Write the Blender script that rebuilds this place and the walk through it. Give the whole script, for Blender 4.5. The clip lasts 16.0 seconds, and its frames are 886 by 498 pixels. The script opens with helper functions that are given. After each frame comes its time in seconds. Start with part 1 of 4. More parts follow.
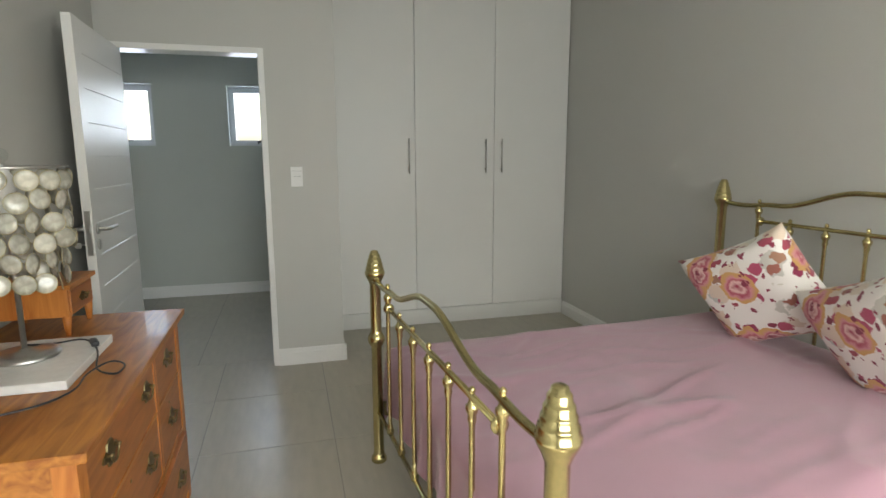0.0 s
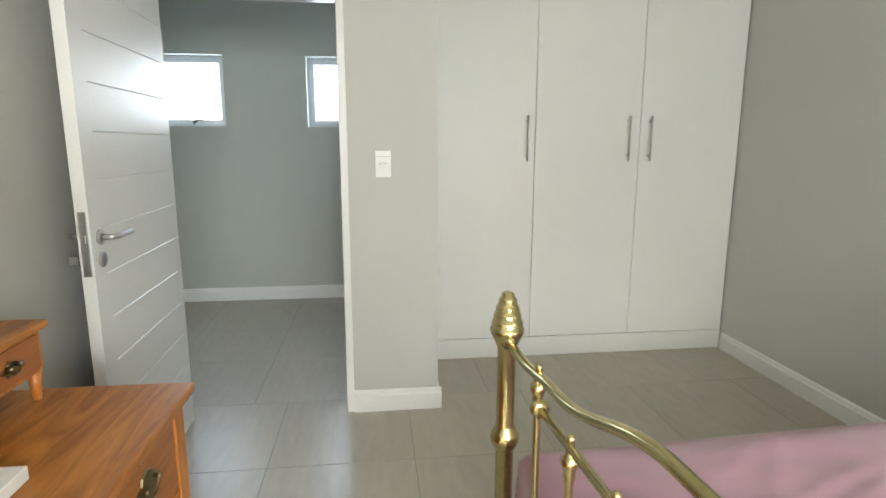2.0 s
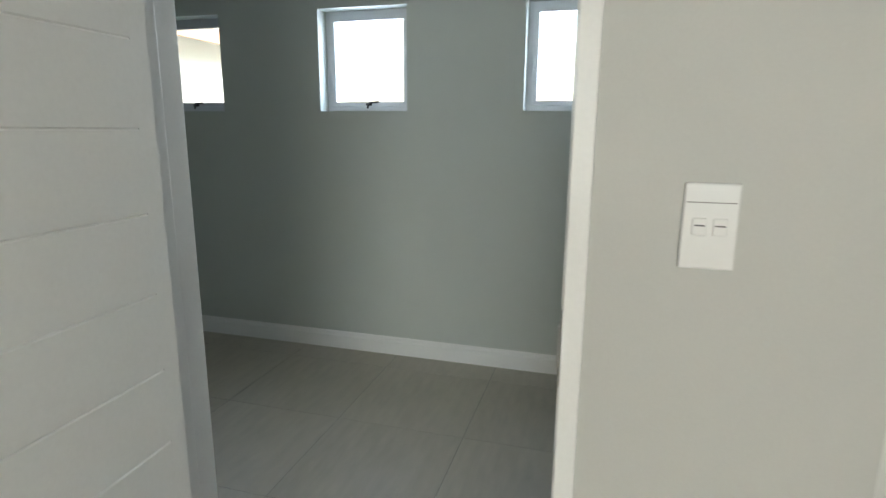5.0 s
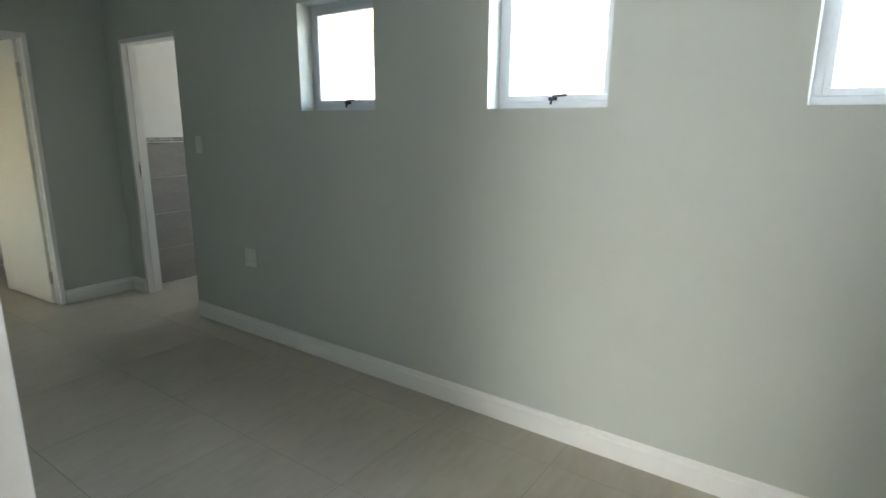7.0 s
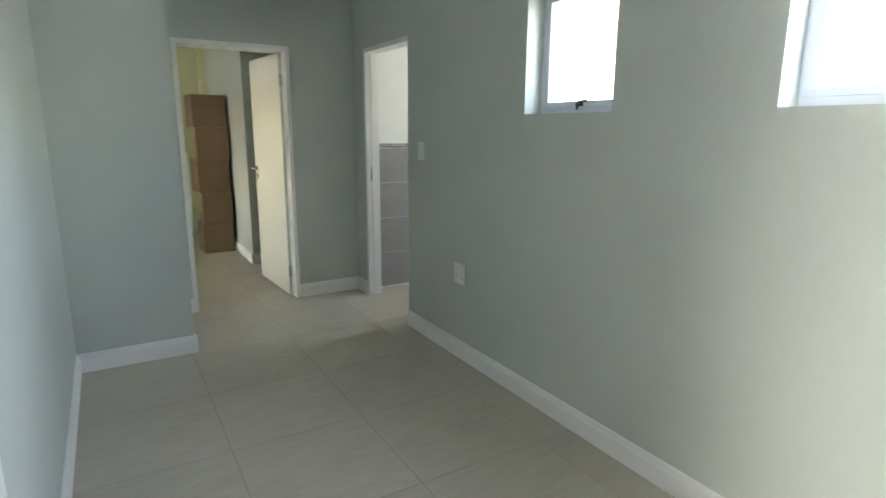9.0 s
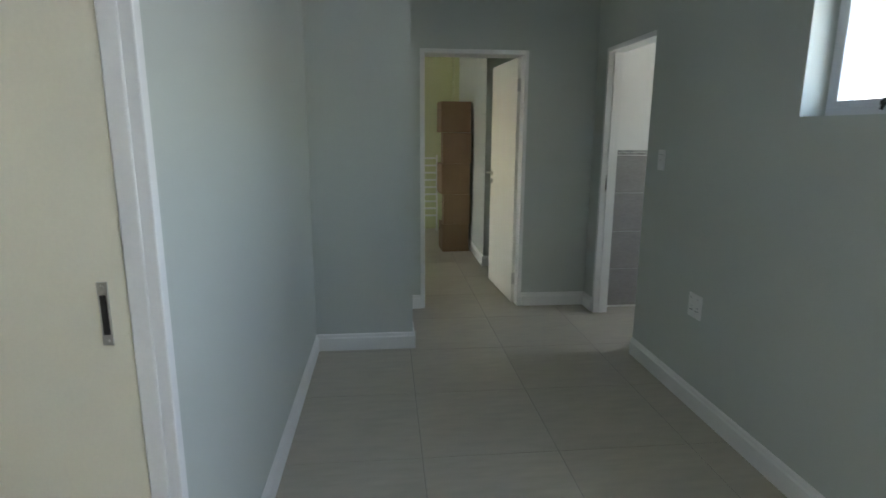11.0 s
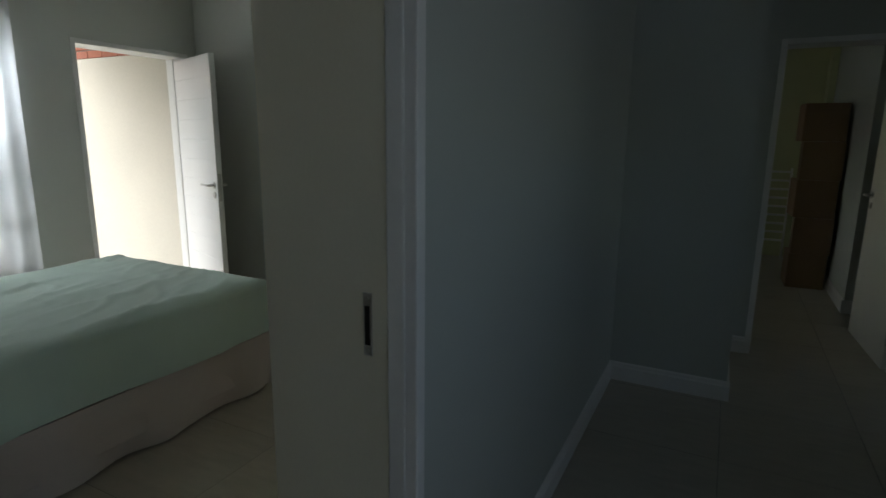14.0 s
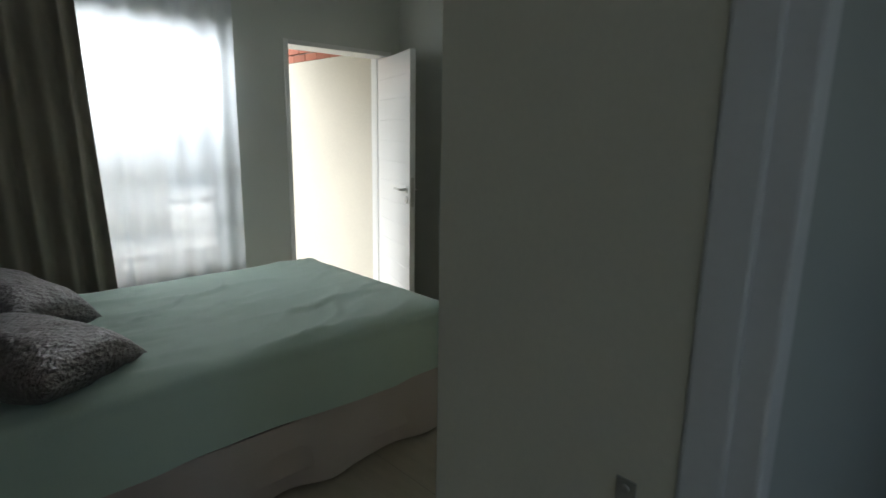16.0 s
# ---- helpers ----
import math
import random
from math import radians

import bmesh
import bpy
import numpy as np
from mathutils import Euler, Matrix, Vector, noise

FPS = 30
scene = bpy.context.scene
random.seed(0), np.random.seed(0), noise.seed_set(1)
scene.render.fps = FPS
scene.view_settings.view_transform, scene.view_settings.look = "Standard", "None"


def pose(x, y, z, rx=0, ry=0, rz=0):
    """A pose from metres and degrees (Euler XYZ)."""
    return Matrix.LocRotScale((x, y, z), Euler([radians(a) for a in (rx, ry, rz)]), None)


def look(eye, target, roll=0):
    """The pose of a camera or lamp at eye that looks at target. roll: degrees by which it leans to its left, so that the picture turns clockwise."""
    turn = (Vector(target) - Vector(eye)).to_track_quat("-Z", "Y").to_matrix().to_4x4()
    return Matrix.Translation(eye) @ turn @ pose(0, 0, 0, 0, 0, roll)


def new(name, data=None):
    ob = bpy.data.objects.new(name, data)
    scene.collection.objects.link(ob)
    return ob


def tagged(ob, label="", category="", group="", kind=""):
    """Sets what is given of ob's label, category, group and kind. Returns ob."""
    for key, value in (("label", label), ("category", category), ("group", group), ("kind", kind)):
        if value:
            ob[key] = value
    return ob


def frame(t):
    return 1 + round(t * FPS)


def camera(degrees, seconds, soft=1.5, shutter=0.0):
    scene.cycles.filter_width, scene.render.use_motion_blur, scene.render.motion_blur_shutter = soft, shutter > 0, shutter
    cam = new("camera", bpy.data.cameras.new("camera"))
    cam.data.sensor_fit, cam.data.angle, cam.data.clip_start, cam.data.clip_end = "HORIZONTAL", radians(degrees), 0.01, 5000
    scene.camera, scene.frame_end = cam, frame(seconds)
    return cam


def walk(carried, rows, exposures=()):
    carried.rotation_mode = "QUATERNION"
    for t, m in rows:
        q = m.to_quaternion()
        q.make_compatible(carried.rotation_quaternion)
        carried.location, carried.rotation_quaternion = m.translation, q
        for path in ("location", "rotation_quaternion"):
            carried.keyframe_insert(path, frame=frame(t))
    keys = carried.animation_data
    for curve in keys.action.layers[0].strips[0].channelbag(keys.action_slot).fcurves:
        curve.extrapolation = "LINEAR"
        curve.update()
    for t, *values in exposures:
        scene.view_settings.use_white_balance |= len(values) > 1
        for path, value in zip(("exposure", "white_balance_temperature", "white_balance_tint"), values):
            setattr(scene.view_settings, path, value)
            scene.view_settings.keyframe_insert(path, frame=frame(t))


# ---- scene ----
cam = camera(77.0, 16.0, 1.5, 0.3)
PATH = [
    (0, (0.112, -3.948, 1.407), (0.637, -2.046, 1.078), -0.2),
    (0.5, (0.138, -3.704, 1.406), (0.611, -1.791, 1.067), -0.2),
    (1, (0.154, -3.462, 1.397), (0.536, -1.53, 1.049), -0.1),
    (1.5, (0.137, -3.183, 1.403), (0.444, -1.24, 1.045), -0.0),
    (2, (0.13, -2.898, 1.372), (0.366, -0.947, 1.003), 0.1),
    (2.5, (0.131, -2.618, 1.393), (0.244, -0.661, 0.997), 0.1),
    (3, (0.13, -2.323, 1.406), (0.114, -0.365, 0.999), 0.3),
    (5.5, (-0.045, -0.777, 1.422), (-0.737, 1.051, 0.998), 0.4),
    (6, (-0.116, -0.556, 1.432), (-0.963, 1.206, 1.01), 0.5),
    (6.5, (-0.199, -0.353, 1.417), (-1.17, 1.346, 1.004), 0.8),
    (7, (-0.317, -0.145, 1.456), (-1.443, 1.447, 1.012), 0.3),
    (7.5, (-0.417, -0.022, 1.429), (-1.686, 1.465, 1.005), 0.5),
    (8, (-0.531, 0.073, 1.441), (-1.933, 1.436, 1.019), 0.5),
    (8.5, (-0.61, 0.172, 1.436), (-2.152, 1.375, 1.016), 0.6),
    (9, (-0.653, 0.267, 1.441), (-2.329, 1.274, 1.02), 0.4),
    (11.5, (-0.868, 0.511, 1.454), (-2.825, 0.507, 1.044), 0.4),
    (12, (-0.899, 0.541, 1.458), (-2.846, 0.337, 1.051), 0.4),
    (12.5, (-0.897, 0.58, 1.465), (-2.818, 0.196, 1.062), 0.3),
    (13, (-0.922, 0.603, 1.465), (-2.8, 0.046, 1.062), 0.4),
    (13.5, (-0.966, 0.612, 1.462), (-2.782, -0.124, 1.062), 0.4),
    (14, (-1.072, 0.534, 1.466), (-2.821, -0.351, 1.065), 0.6),
    (14.5, (-1.174, 0.421, 1.487), (-2.858, -0.58, 1.083), 0.7),
    (15, (-1.275, 0.324, 1.475), (-2.883, -0.796, 1.074), 0.8),
    (15.5, (-1.407, 0.23, 1.476), (-2.906, -1.032, 1.073), 1.0),
    (16, (-1.504, 0.131, 1.484), (-2.857, -1.283, 1.072), 0.9),
]
EXPOSURES = [(0, 2.9, 6500, 11), (0.5, 3.1, 6500, 11), (1, 3.35, 6500, 11), (2, 3.7, 6500, 10), (3, 3.4, 6400, 8), (5.5, 3.4, 6600, 10), (6, 3.85, 6750, 10), (6.5, 4.15, 6800, 12), (7.5, 4.55, 6800, 13), (9, 5.1, 6800, 14), (11.5, 4.1, 6450, 14), (12.5, 3.7, 6400, 12), (13, 3.1, 6450, 10), (13.5, 2.1, 6350, 10), (14, 1.5, 6250, 10), (14.5, 1.35, 6200, 10), (15.5, 1.6, 6200, 9), (16, 1.6, 6200, 9)]
walk(cam, [(t, look(eye, target, roll)) for t, eye, target, roll in PATH], EXPOSURES)

# ---- world, sun and window light ----
world = bpy.data.worlds.new("sky")
world.use_nodes = True
scene.world = world
sky = world.node_tree.nodes.new("ShaderNodeTexSky")
sky.sky_type, sky.sun_disc = "NISHITA", False
sky.sun_elevation, sky.sun_rotation = radians(50), radians(200)
sky.air_density, sky.dust_density = 1.6, 4.0
world.node_tree.links.new(sky.outputs[0], world.node_tree.nodes["Background"].inputs[0])
world.node_tree.nodes["Background"].inputs[1].default_value = 0.15
sun = new("sun", bpy.data.lights.new("sun", "SUN"))
sun.data.energy, sun.data.angle, sun.data.color = 2.4, radians(40), (1.0, 0.97, 0.92)
sun.matrix_world = look((0, 0, 0), (-0.65, 0.5, -0.57))


# Area lamps in window openings that stand in for the sky's light.
def window_light(name, where, target, w, h, watts, colour=(0.95, 0.98, 1.0)):
    ob = new(name, bpy.data.lights.new(name, "AREA"))
    ob.data.shape, ob.data.size, ob.data.size_y, ob.data.energy, ob.data.color = "RECTANGLE", w, h, watts, colour
    ob.matrix_world = look(where, target)
    return ob


window_light("window_light", (0.9, -5.3, 1.6), (0.9, -3.0, 0.0), 2.2, 1.05, 10.0, (0.965, 1.0, 0.965))
# Added lamp to brighten the bathroom, in an assumed, unseen window.
window_light("window_light", (-4.55, 4.46, 1.7), (-4.55, 0, 1.5), 0.75, 0.85, 0.5)
window_light("window_light", (-1.387, 2.3, 1.81), (-1.387, 0, 1.4), 0.5, 0.5, 0.95, (0.72, 0.82, 1.0))
window_light("window_light", (-0.155, 2.3, 1.81), (-0.155, 0, 1.4), 0.5, 0.5, 0.95, (0.72, 0.82, 1.0))
window_light("window_light", (-2.36, -3.76, 1.86), (-2.36, -2.2, 0.5), 1.2, 0.36, 7, (0.95, 0.98, 1.0))
# Added lamp to brighten the store room, in an assumed, unseen window.
window_light("window_light", (-7.2, -1.72, 1.6), (-7.2, 3, 1.2), 1.4, 1.1, 0.1, (1.0, 0.97, 0.8))


# ---- materials ----
def mat(name, colour, rough=0.5, metal=0.0, vary=0.06, scale=6.0, fine=60.0, bump=0.1, dist=0.002, stretch=(1, 1, 1), per_object=0.0, coat=0.0, sheen=0.0, rough_vary=0.08):
    m = bpy.data.materials.new(name)
    m.use_nodes = True
    nt = m.node_tree
    nd, ln = nt.nodes, nt.links
    b = nd["Principled BSDF"]
    tc = nd.new("ShaderNodeTexCoord")
    mp = nd.new("ShaderNodeMapping")
    mp.inputs["Scale"].default_value = stretch
    ln.new(tc.outputs["Object"], mp.inputs[0])
    big, small = nd.new("ShaderNodeTexNoise"), nd.new("ShaderNodeTexNoise")
    big.inputs["Scale"].default_value, small.inputs["Scale"].default_value = scale, fine
    big.inputs["Detail"].default_value, small.inputs["Detail"].default_value = 5, 4
    for n in (big, small):
        ln.new(mp.outputs[0], n.inputs["Vector"])
    add = nd.new("ShaderNodeMath")
    add.operation = "ADD"
    ln.new(big.outputs[0], add.inputs[0])
    ln.new(small.outputs[0], add.inputs[1])
    src = add.outputs[0]
    if per_object:
        info, mul, plus = nd.new("ShaderNodeObjectInfo"), nd.new("ShaderNodeMath"), nd.new("ShaderNodeMath")
        mul.operation, plus.operation = "MULTIPLY_ADD", "ADD"
        ln.new(info.outputs["Random"], mul.inputs[0])
        mul.inputs[1].default_value, mul.inputs[2].default_value = per_object, -per_object / 2
        ln.new(src, plus.inputs[0])
        ln.new(mul.outputs[0], plus.inputs[1])
        src = plus.outputs[0]
    rng = nd.new("ShaderNodeMapRange")
    rng.inputs[1].default_value, rng.inputs[2].default_value = 0.6, 1.4
    rng.inputs[3].default_value, rng.inputs[4].default_value = 1 - vary, 1 + vary
    ln.new(src, rng.inputs[0])
    mixc = nd.new("ShaderNodeVectorMath")
    mixc.operation = "SCALE"
    mixc.inputs[0].default_value = colour
    ln.new(rng.outputs[0], mixc.inputs["Scale"])
    ln.new(mixc.outputs[0], b.inputs["Base Color"])
    rr = nd.new("ShaderNodeMapRange")
    rr.inputs[3].default_value, rr.inputs[4].default_value = max(0.02, rough - rough_vary), min(1, rough + rough_vary)
    ln.new(big.outputs[0], rr.inputs[0])
    ln.new(rr.outputs[0], b.inputs["Roughness"])
    b.inputs["Metallic"].default_value = metal
    b.inputs["Coat Weight"].default_value = coat
    b.inputs["Sheen Weight"].default_value = sheen
    if bump:
        bp = nd.new("ShaderNodeBump")
        bp.inputs["Strength"].default_value, bp.inputs["Distance"].default_value = bump, dist
        ln.new(add.outputs[0], bp.inputs["Height"])
        ln.new(bp.outputs[0], b.inputs["Normal"])
    return m


def ramp(nt, stops, src):
    r = nt.nodes.new("ShaderNodeValToRGB")
    while len(r.color_ramp.elements) < len(stops):
        r.color_ramp.elements.new(0.5)
    for e, (p, c) in zip(r.color_ramp.elements, stops):
        e.position, e.color = p, (*c, 1)
    nt.links.new(src, r.inputs[0])
    return r


def wood_mat(name, dark, light, along=1, rough=0.42):
    m = mat(name, light, rough, coat=0.08, bump=0.15, fine=90, stretch=tuple(0.12 if i == along else 1.0 for i in range(3)))
    nt = m.node_tree
    n = nt.nodes.new("ShaderNodeTexNoise")
    n.inputs["Scale"].default_value, n.inputs["Detail"].default_value, n.inputs["Distortion"].default_value = 22, 8, 1.6
    nt.links.new(nt.nodes["Mapping"].outputs[0], n.inputs["Vector"])
    r = ramp(nt, [(0.35, dark), (0.5, tuple((a + b) / 2 for a, b in zip(dark, light))), (0.68, light)], n.outputs[0])
    nt.links.new(r.outputs[0], nt.nodes["Principled BSDF"].inputs["Base Color"])
    return m


def floral_mat(name):
    m = mat(name, (0.8, 0.76, 0.72), 0.85, bump=0.25, fine=300, sheen=0.2)
    nt = m.node_tree
    nd, ln = nt.nodes, nt.links
    warp = nd.new("ShaderNodeTexNoise")
    warp.inputs["Scale"].default_value, warp.inputs["Detail"].default_value = 26, 3
    ln.new(nd["Mapping"].outputs[0], warp.inputs["Vector"])
    mixv = nd.new("ShaderNodeVectorMath")
    mixv.operation = "MULTIPLY_ADD"
    mixv.inputs[1].default_value = (0.05, 0.05, 0.05)
    ln.new(warp.outputs["Color"], mixv.inputs[0])
    ln.new(nd["Mapping"].outputs[0], mixv.inputs[2])
    def mixed(fac, a, colour=None, link=None):
        mx = nd.new("ShaderNodeMix")
        mx.data_type = "RGBA"
        ln.new(fac, mx.inputs[0])
        if isinstance(a, tuple):
            mx.inputs[6].default_value = (*a, 1)
        else:
            ln.new(a, mx.inputs[6])
        if link is None:
            mx.inputs[7].default_value = (*colour, 1)
        else:
            ln.new(link, mx.inputs[7])
        return mx.outputs[2]

    def cells(scale, size, keep, stretch=(1, 1, 1)):
        """Blots of one size in some of a scatter of cells: the blot's mask, its radius and its random colour."""
        mp = nd.new("ShaderNodeMapping")
        mp.inputs["Scale"].default_value, mp.inputs["Rotation"].default_value = stretch, (scale, scale * 0.7, scale * 1.3)
        ln.new(mixv.outputs[0], mp.inputs[0])
        v = nd.new("ShaderNodeTexVoronoi")
        v.inputs["Scale"].default_value = scale
        ln.new(mp.outputs[0], v.inputs["Vector"])
        sep = nd.new("ShaderNodeSeparateColor")
        ln.new(v.outputs["Color"], sep.inputs[0])
        a, b, c = (nd.new("ShaderNodeMath") for _ in range(3))
        a.operation, b.operation, c.operation = "LESS_THAN", "LESS_THAN", "MULTIPLY"
        a.inputs[1].default_value, b.inputs[1].default_value = size, keep
        ln.new(v.outputs["Distance"], a.inputs[0])
        ln.new(sep.outputs[0], b.inputs[0])
        ln.new(a.outputs[0], c.inputs[0])
        ln.new(b.outputs[0], c.inputs[1])
        return c.outputs[0], v.outputs["Distance"], sep.outputs[1]

    out = (0.80, 0.77, 0.72)
    k, d, r = cells(9.0, 0.5, 0.6, (1, 1.8, 1))
    out = mixed(k, out, link=ramp(nt, [(0.0, (0.62, 0.60, 0.52)), (0.5, (0.72, 0.58, 0.46)), (1.0, (0.50, 0.52, 0.48))], r).outputs[0])
    k, d, r = cells(12.0, 0.42, 0.6, (1, 2.0, 1.4))
    out = mixed(k, out, link=ramp(nt, [(0.0, (0.26, 0.02, 0.07)), (0.45, (0.46, 0.08, 0.15)), (0.8, (0.30, 0.05, 0.06)), (1.0, (0.36, 0.20, 0.12))], r).outputs[0])
    k, d, r = cells(5.5, 0.46, 0.75)
    out = mixed(k, out, link=ramp(nt, [(0.0, (0.35, 0.03, 0.07)), (0.09, (0.62, 0.24, 0.26)), (0.14, (0.33, 0.03, 0.07)), (0.22, (0.74, 0.50, 0.46)), (0.27, (0.42, 0.06, 0.10)), (0.33, (0.62, 0.26, 0.28)), (0.40, (0.60, 0.34, 0.12))], d).outputs[0])
    k, d, r = cells(22.0, 0.34, 0.4, (1, 2.6, 1))
    out = mixed(k, out, colour=(0.24, 0.03, 0.06))
    ln.new(out, nd["Principled BSDF"].inputs["Base Color"])
    return m


def glass_mat(name, tint=(0.95, 0.97, 0.97), rough=0.0):
    m = mat(name, tint, rough, bump=0)
    nt = m.node_tree
    g, t, lw, x = (nt.nodes.new(k) for k in ("ShaderNodeBsdfGlossy", "ShaderNodeBsdfTransparent", "ShaderNodeLayerWeight", "ShaderNodeMixShader"))
    pw, f = nt.nodes.new("ShaderNodeMath"), nt.nodes.new("ShaderNodeMath")
    pw.operation, f.operation = "POWER", "MULTIPLY_ADD"
    pw.inputs[1].default_value, f.inputs[1].default_value, f.inputs[2].default_value = 5.0, 0.9, 0.03
    nt.links.new(lw.outputs["Facing"], pw.inputs[0])
    nt.links.new(pw.outputs[0], f.inputs[0])
    g.inputs["Roughness"].default_value = 0.02
    t.inputs[0].default_value = (*tint, 1)
    nt.links.new(f.outputs[0], x.inputs[0])
    nt.links.new(t.outputs[0], x.inputs[1])
    nt.links.new(g.outputs[0], x.inputs[2])
    nt.links.new(x.outputs[0], nt.nodes["Material Output"].inputs[0])
    return m


def sheer_mat(name):
    m = mat(name, (0.9, 0.92, 0.95), 0.9, bump=0.1, fine=400)
    nt = m.node_tree
    b = nt.nodes["Principled BSDF"]
    tl, tp, x1, x2 = (nt.nodes.new(k) for k in ("ShaderNodeBsdfTranslucent", "ShaderNodeBsdfTransparent", "ShaderNodeMixShader", "ShaderNodeMixShader"))
    tl.inputs[0].default_value = (0.9, 0.92, 0.95, 1)
    x1.inputs[0].default_value, x2.inputs[0].default_value = 0.6, 0.3
    nt.links.new(b.outputs[0], x1.inputs[1])
    nt.links.new(tl.outputs[0], x1.inputs[2])
    nt.links.new(x1.outputs[0], x2.inputs[1])
    nt.links.new(tp.outputs[0], x2.inputs[2])
    nt.links.new(x2.outputs[0], nt.nodes["Material Output"].inputs[0])
    return m


M_BED = mat("bedroom_paint", (0.515, 0.515, 0.485), 0.55, vary=0.03, scale=1.2, fine=180, bump=0.12, dist=0.0015)
M_WALL = mat("wall_paint", (0.505, 0.535, 0.495), 0.55, vary=0.03, scale=1.2, fine=180, bump=0.12, dist=0.0015)
M_WALL2 = mat("wall_paint_pale", (0.60, 0.62, 0.575), 0.6, vary=0.03, scale=1.2, fine=180, bump=0.12, dist=0.0015)
M_YELLOW = mat("wall_paint_yellow", (0.58, 0.60, 0.36), 0.6, vary=0.03, scale=1.2, fine=180, bump=0.12, dist=0.0015)
M_WHITE = mat("white_gloss_paint", (0.78, 0.78, 0.76), 0.32, vary=0.03, scale=3, fine=120, bump=0.06, dist=0.001)
M_CREAM = mat("cream_door_paint", (0.76, 0.72, 0.58), 0.4, vary=0.03, scale=3, fine=120, bump=0.06, dist=0.001)
M_IVORY = mat("ivory_door_paint", (0.74, 0.73, 0.67), 0.4, vary=0.03, scale=3, fine=120, bump=0.06, dist=0.001)
M_CEIL = mat("ceiling_paint", (0.8, 0.8, 0.78), 0.8, vary=0.03, fine=150)
M_TILE = mat("floor_tile", (0.43, 0.395, 0.32), 0.32, vary=0.10, scale=2.2, fine=9, bump=0.03, dist=0.001, stretch=(3.2, 0.7, 1), per_object=0.25)
M_GROUT = mat("grout", (0.25, 0.24, 0.225), 0.9, vary=0.1, fine=200)
M_CUP = mat("cupboard_melamine", (0.72, 0.72, 0.69), 0.42, vary=0.015, scale=2, fine=200, bump=0.03, dist=0.0006)
M_STEEL = mat("brushed_steel", (0.55, 0.54, 0.52), 0.3, 1.0, vary=0.08, fine=120, bump=0.05, dist=0.0005)
M_BRASS = mat("polished_brass", (0.54, 0.46, 0.22), 0.22, 1.0, vary=0.18, scale=14, fine=90, bump=0.05, dist=0.0006, rough_vary=0.07)
M_OLDBRASS = mat("aged_brass", (0.23, 0.18, 0.09), 0.38, 1.0, vary=0.3, fine=150, bump=0.2, dist=0.001)
M_WOODY = wood_mat("honey_wood_top", (0.26, 0.08, 0.010), (0.47, 0.185, 0.03), 1)
M_WOODZ = wood_mat("honey_wood_upright", (0.36, 0.11, 0.015), (0.56, 0.21, 0.04), 2)
M_DRAWER = wood_mat("reddish_wood_drawer", (0.27, 0.085, 0.015), (0.40, 0.135, 0.025), 1)
M_PINK = mat("dusty_pink_cotton", (0.355, 0.195, 0.242), 0.8, vary=0.06, scale=3, fine=420, bump=0.2, dist=0.0008, sheen=0.3)
M_MINT = mat("mint_cotton", (0.47, 0.60, 0.53), 0.85, vary=0.06, scale=3, fine=420, bump=0.2, dist=0.0008, sheen=0.2)
M_VALANCE = mat("beige_valance", (0.50, 0.45, 0.42), 0.85, vary=0.08, scale=4, fine=300, bump=0.2, dist=0.001)
M_FLORAL = floral_mat("floral_cotton")
M_SATIN = mat("silver_satin", (0.17, 0.15, 0.152), 0.32, 0.4, vary=0.4, scale=22, fine=60, bump=1.0, dist=0.02, stretch=(1.6, 1, 0.6))
M_CURTAIN = mat("taupe_curtain", (0.27, 0.245, 0.20), 0.85, vary=0.12, scale=5, fine=320, bump=0.25, dist=0.001)
M_SHEER = sheer_mat("white_voile")
M_GLASS = glass_mat("window_glass")
M_ALU = mat("white_aluminium", (0.66, 0.68, 0.71), 0.35, 0.0, vary=0.03, fine=120, bump=0.03)
M_BLACK = mat("black_plastic", (0.02, 0.02, 0.022), 0.4, vary=0.1)
# Near-black: the shade inside a recess, put into the colour.
M_DARKHOLE = mat("recess_shade", (0.015, 0.013, 0.012), 0.7, vary=0.2)
M_PLASTIC = mat("white_plastic", (0.76, 0.76, 0.74), 0.3, vary=0.02, bump=0.02)
M_MARBLE = mat("white_marble", (0.70, 0.69, 0.66), 0.22, vary=0.08, scale=9, fine=50, bump=0.02)
M_SHELL = mat("capiz_shell", (0.42, 0.405, 0.34), 0.25, 0.0, vary=0.3, scale=20, fine=60, bump=0.3, dist=0.002, per_object=0.7, coat=0.6)
M_SHELL_RIM = mat("shell_wire", (0.42, 0.37, 0.22), 0.35, 0.9)
M_CARD = mat("cardboard", (0.27, 0.175, 0.10), 0.85, vary=0.1, scale=5, fine=160, bump=0.1, per_object=0.4)
M_TAPE = mat("brown_tape", (0.24, 0.16, 0.09), 0.3, vary=0.06)
M_BATHTILE = mat("grey_wall_tile", (0.30, 0.29, 0.28), 0.35, vary=0.12, scale=5, fine=30, stretch=(1, 1, 3), per_object=0.3)
M_MOSAIC = mat("mosaic_border", (0.35, 0.35, 0.34), 0.2, vary=0.2, per_object=2.4)
M_PLASTER = mat("cream_plaster", (0.52, 0.49, 0.41), 0.85, vary=0.06, scale=2, fine=70, bump=0.3, dist=0.003)
M_BRICK = mat("red_brick", (0.36, 0.13, 0.08), 0.85, vary=0.15, scale=8, fine=80, bump=0.4, dist=0.003, per_object=0.5)
M_PAVE = mat("concrete_paving", (0.36, 0.35, 0.32), 0.9, vary=0.12, scale=2, fine=60, bump=0.3)
M_ROOF = mat("roof_tile", (0.30, 0.15, 0.10), 0.8, vary=0.15, scale=3, fine=40, bump=0.3)
M_FASCIA = mat("ochre_fascia", (0.50, 0.27, 0.15), 0.7, vary=0.1)


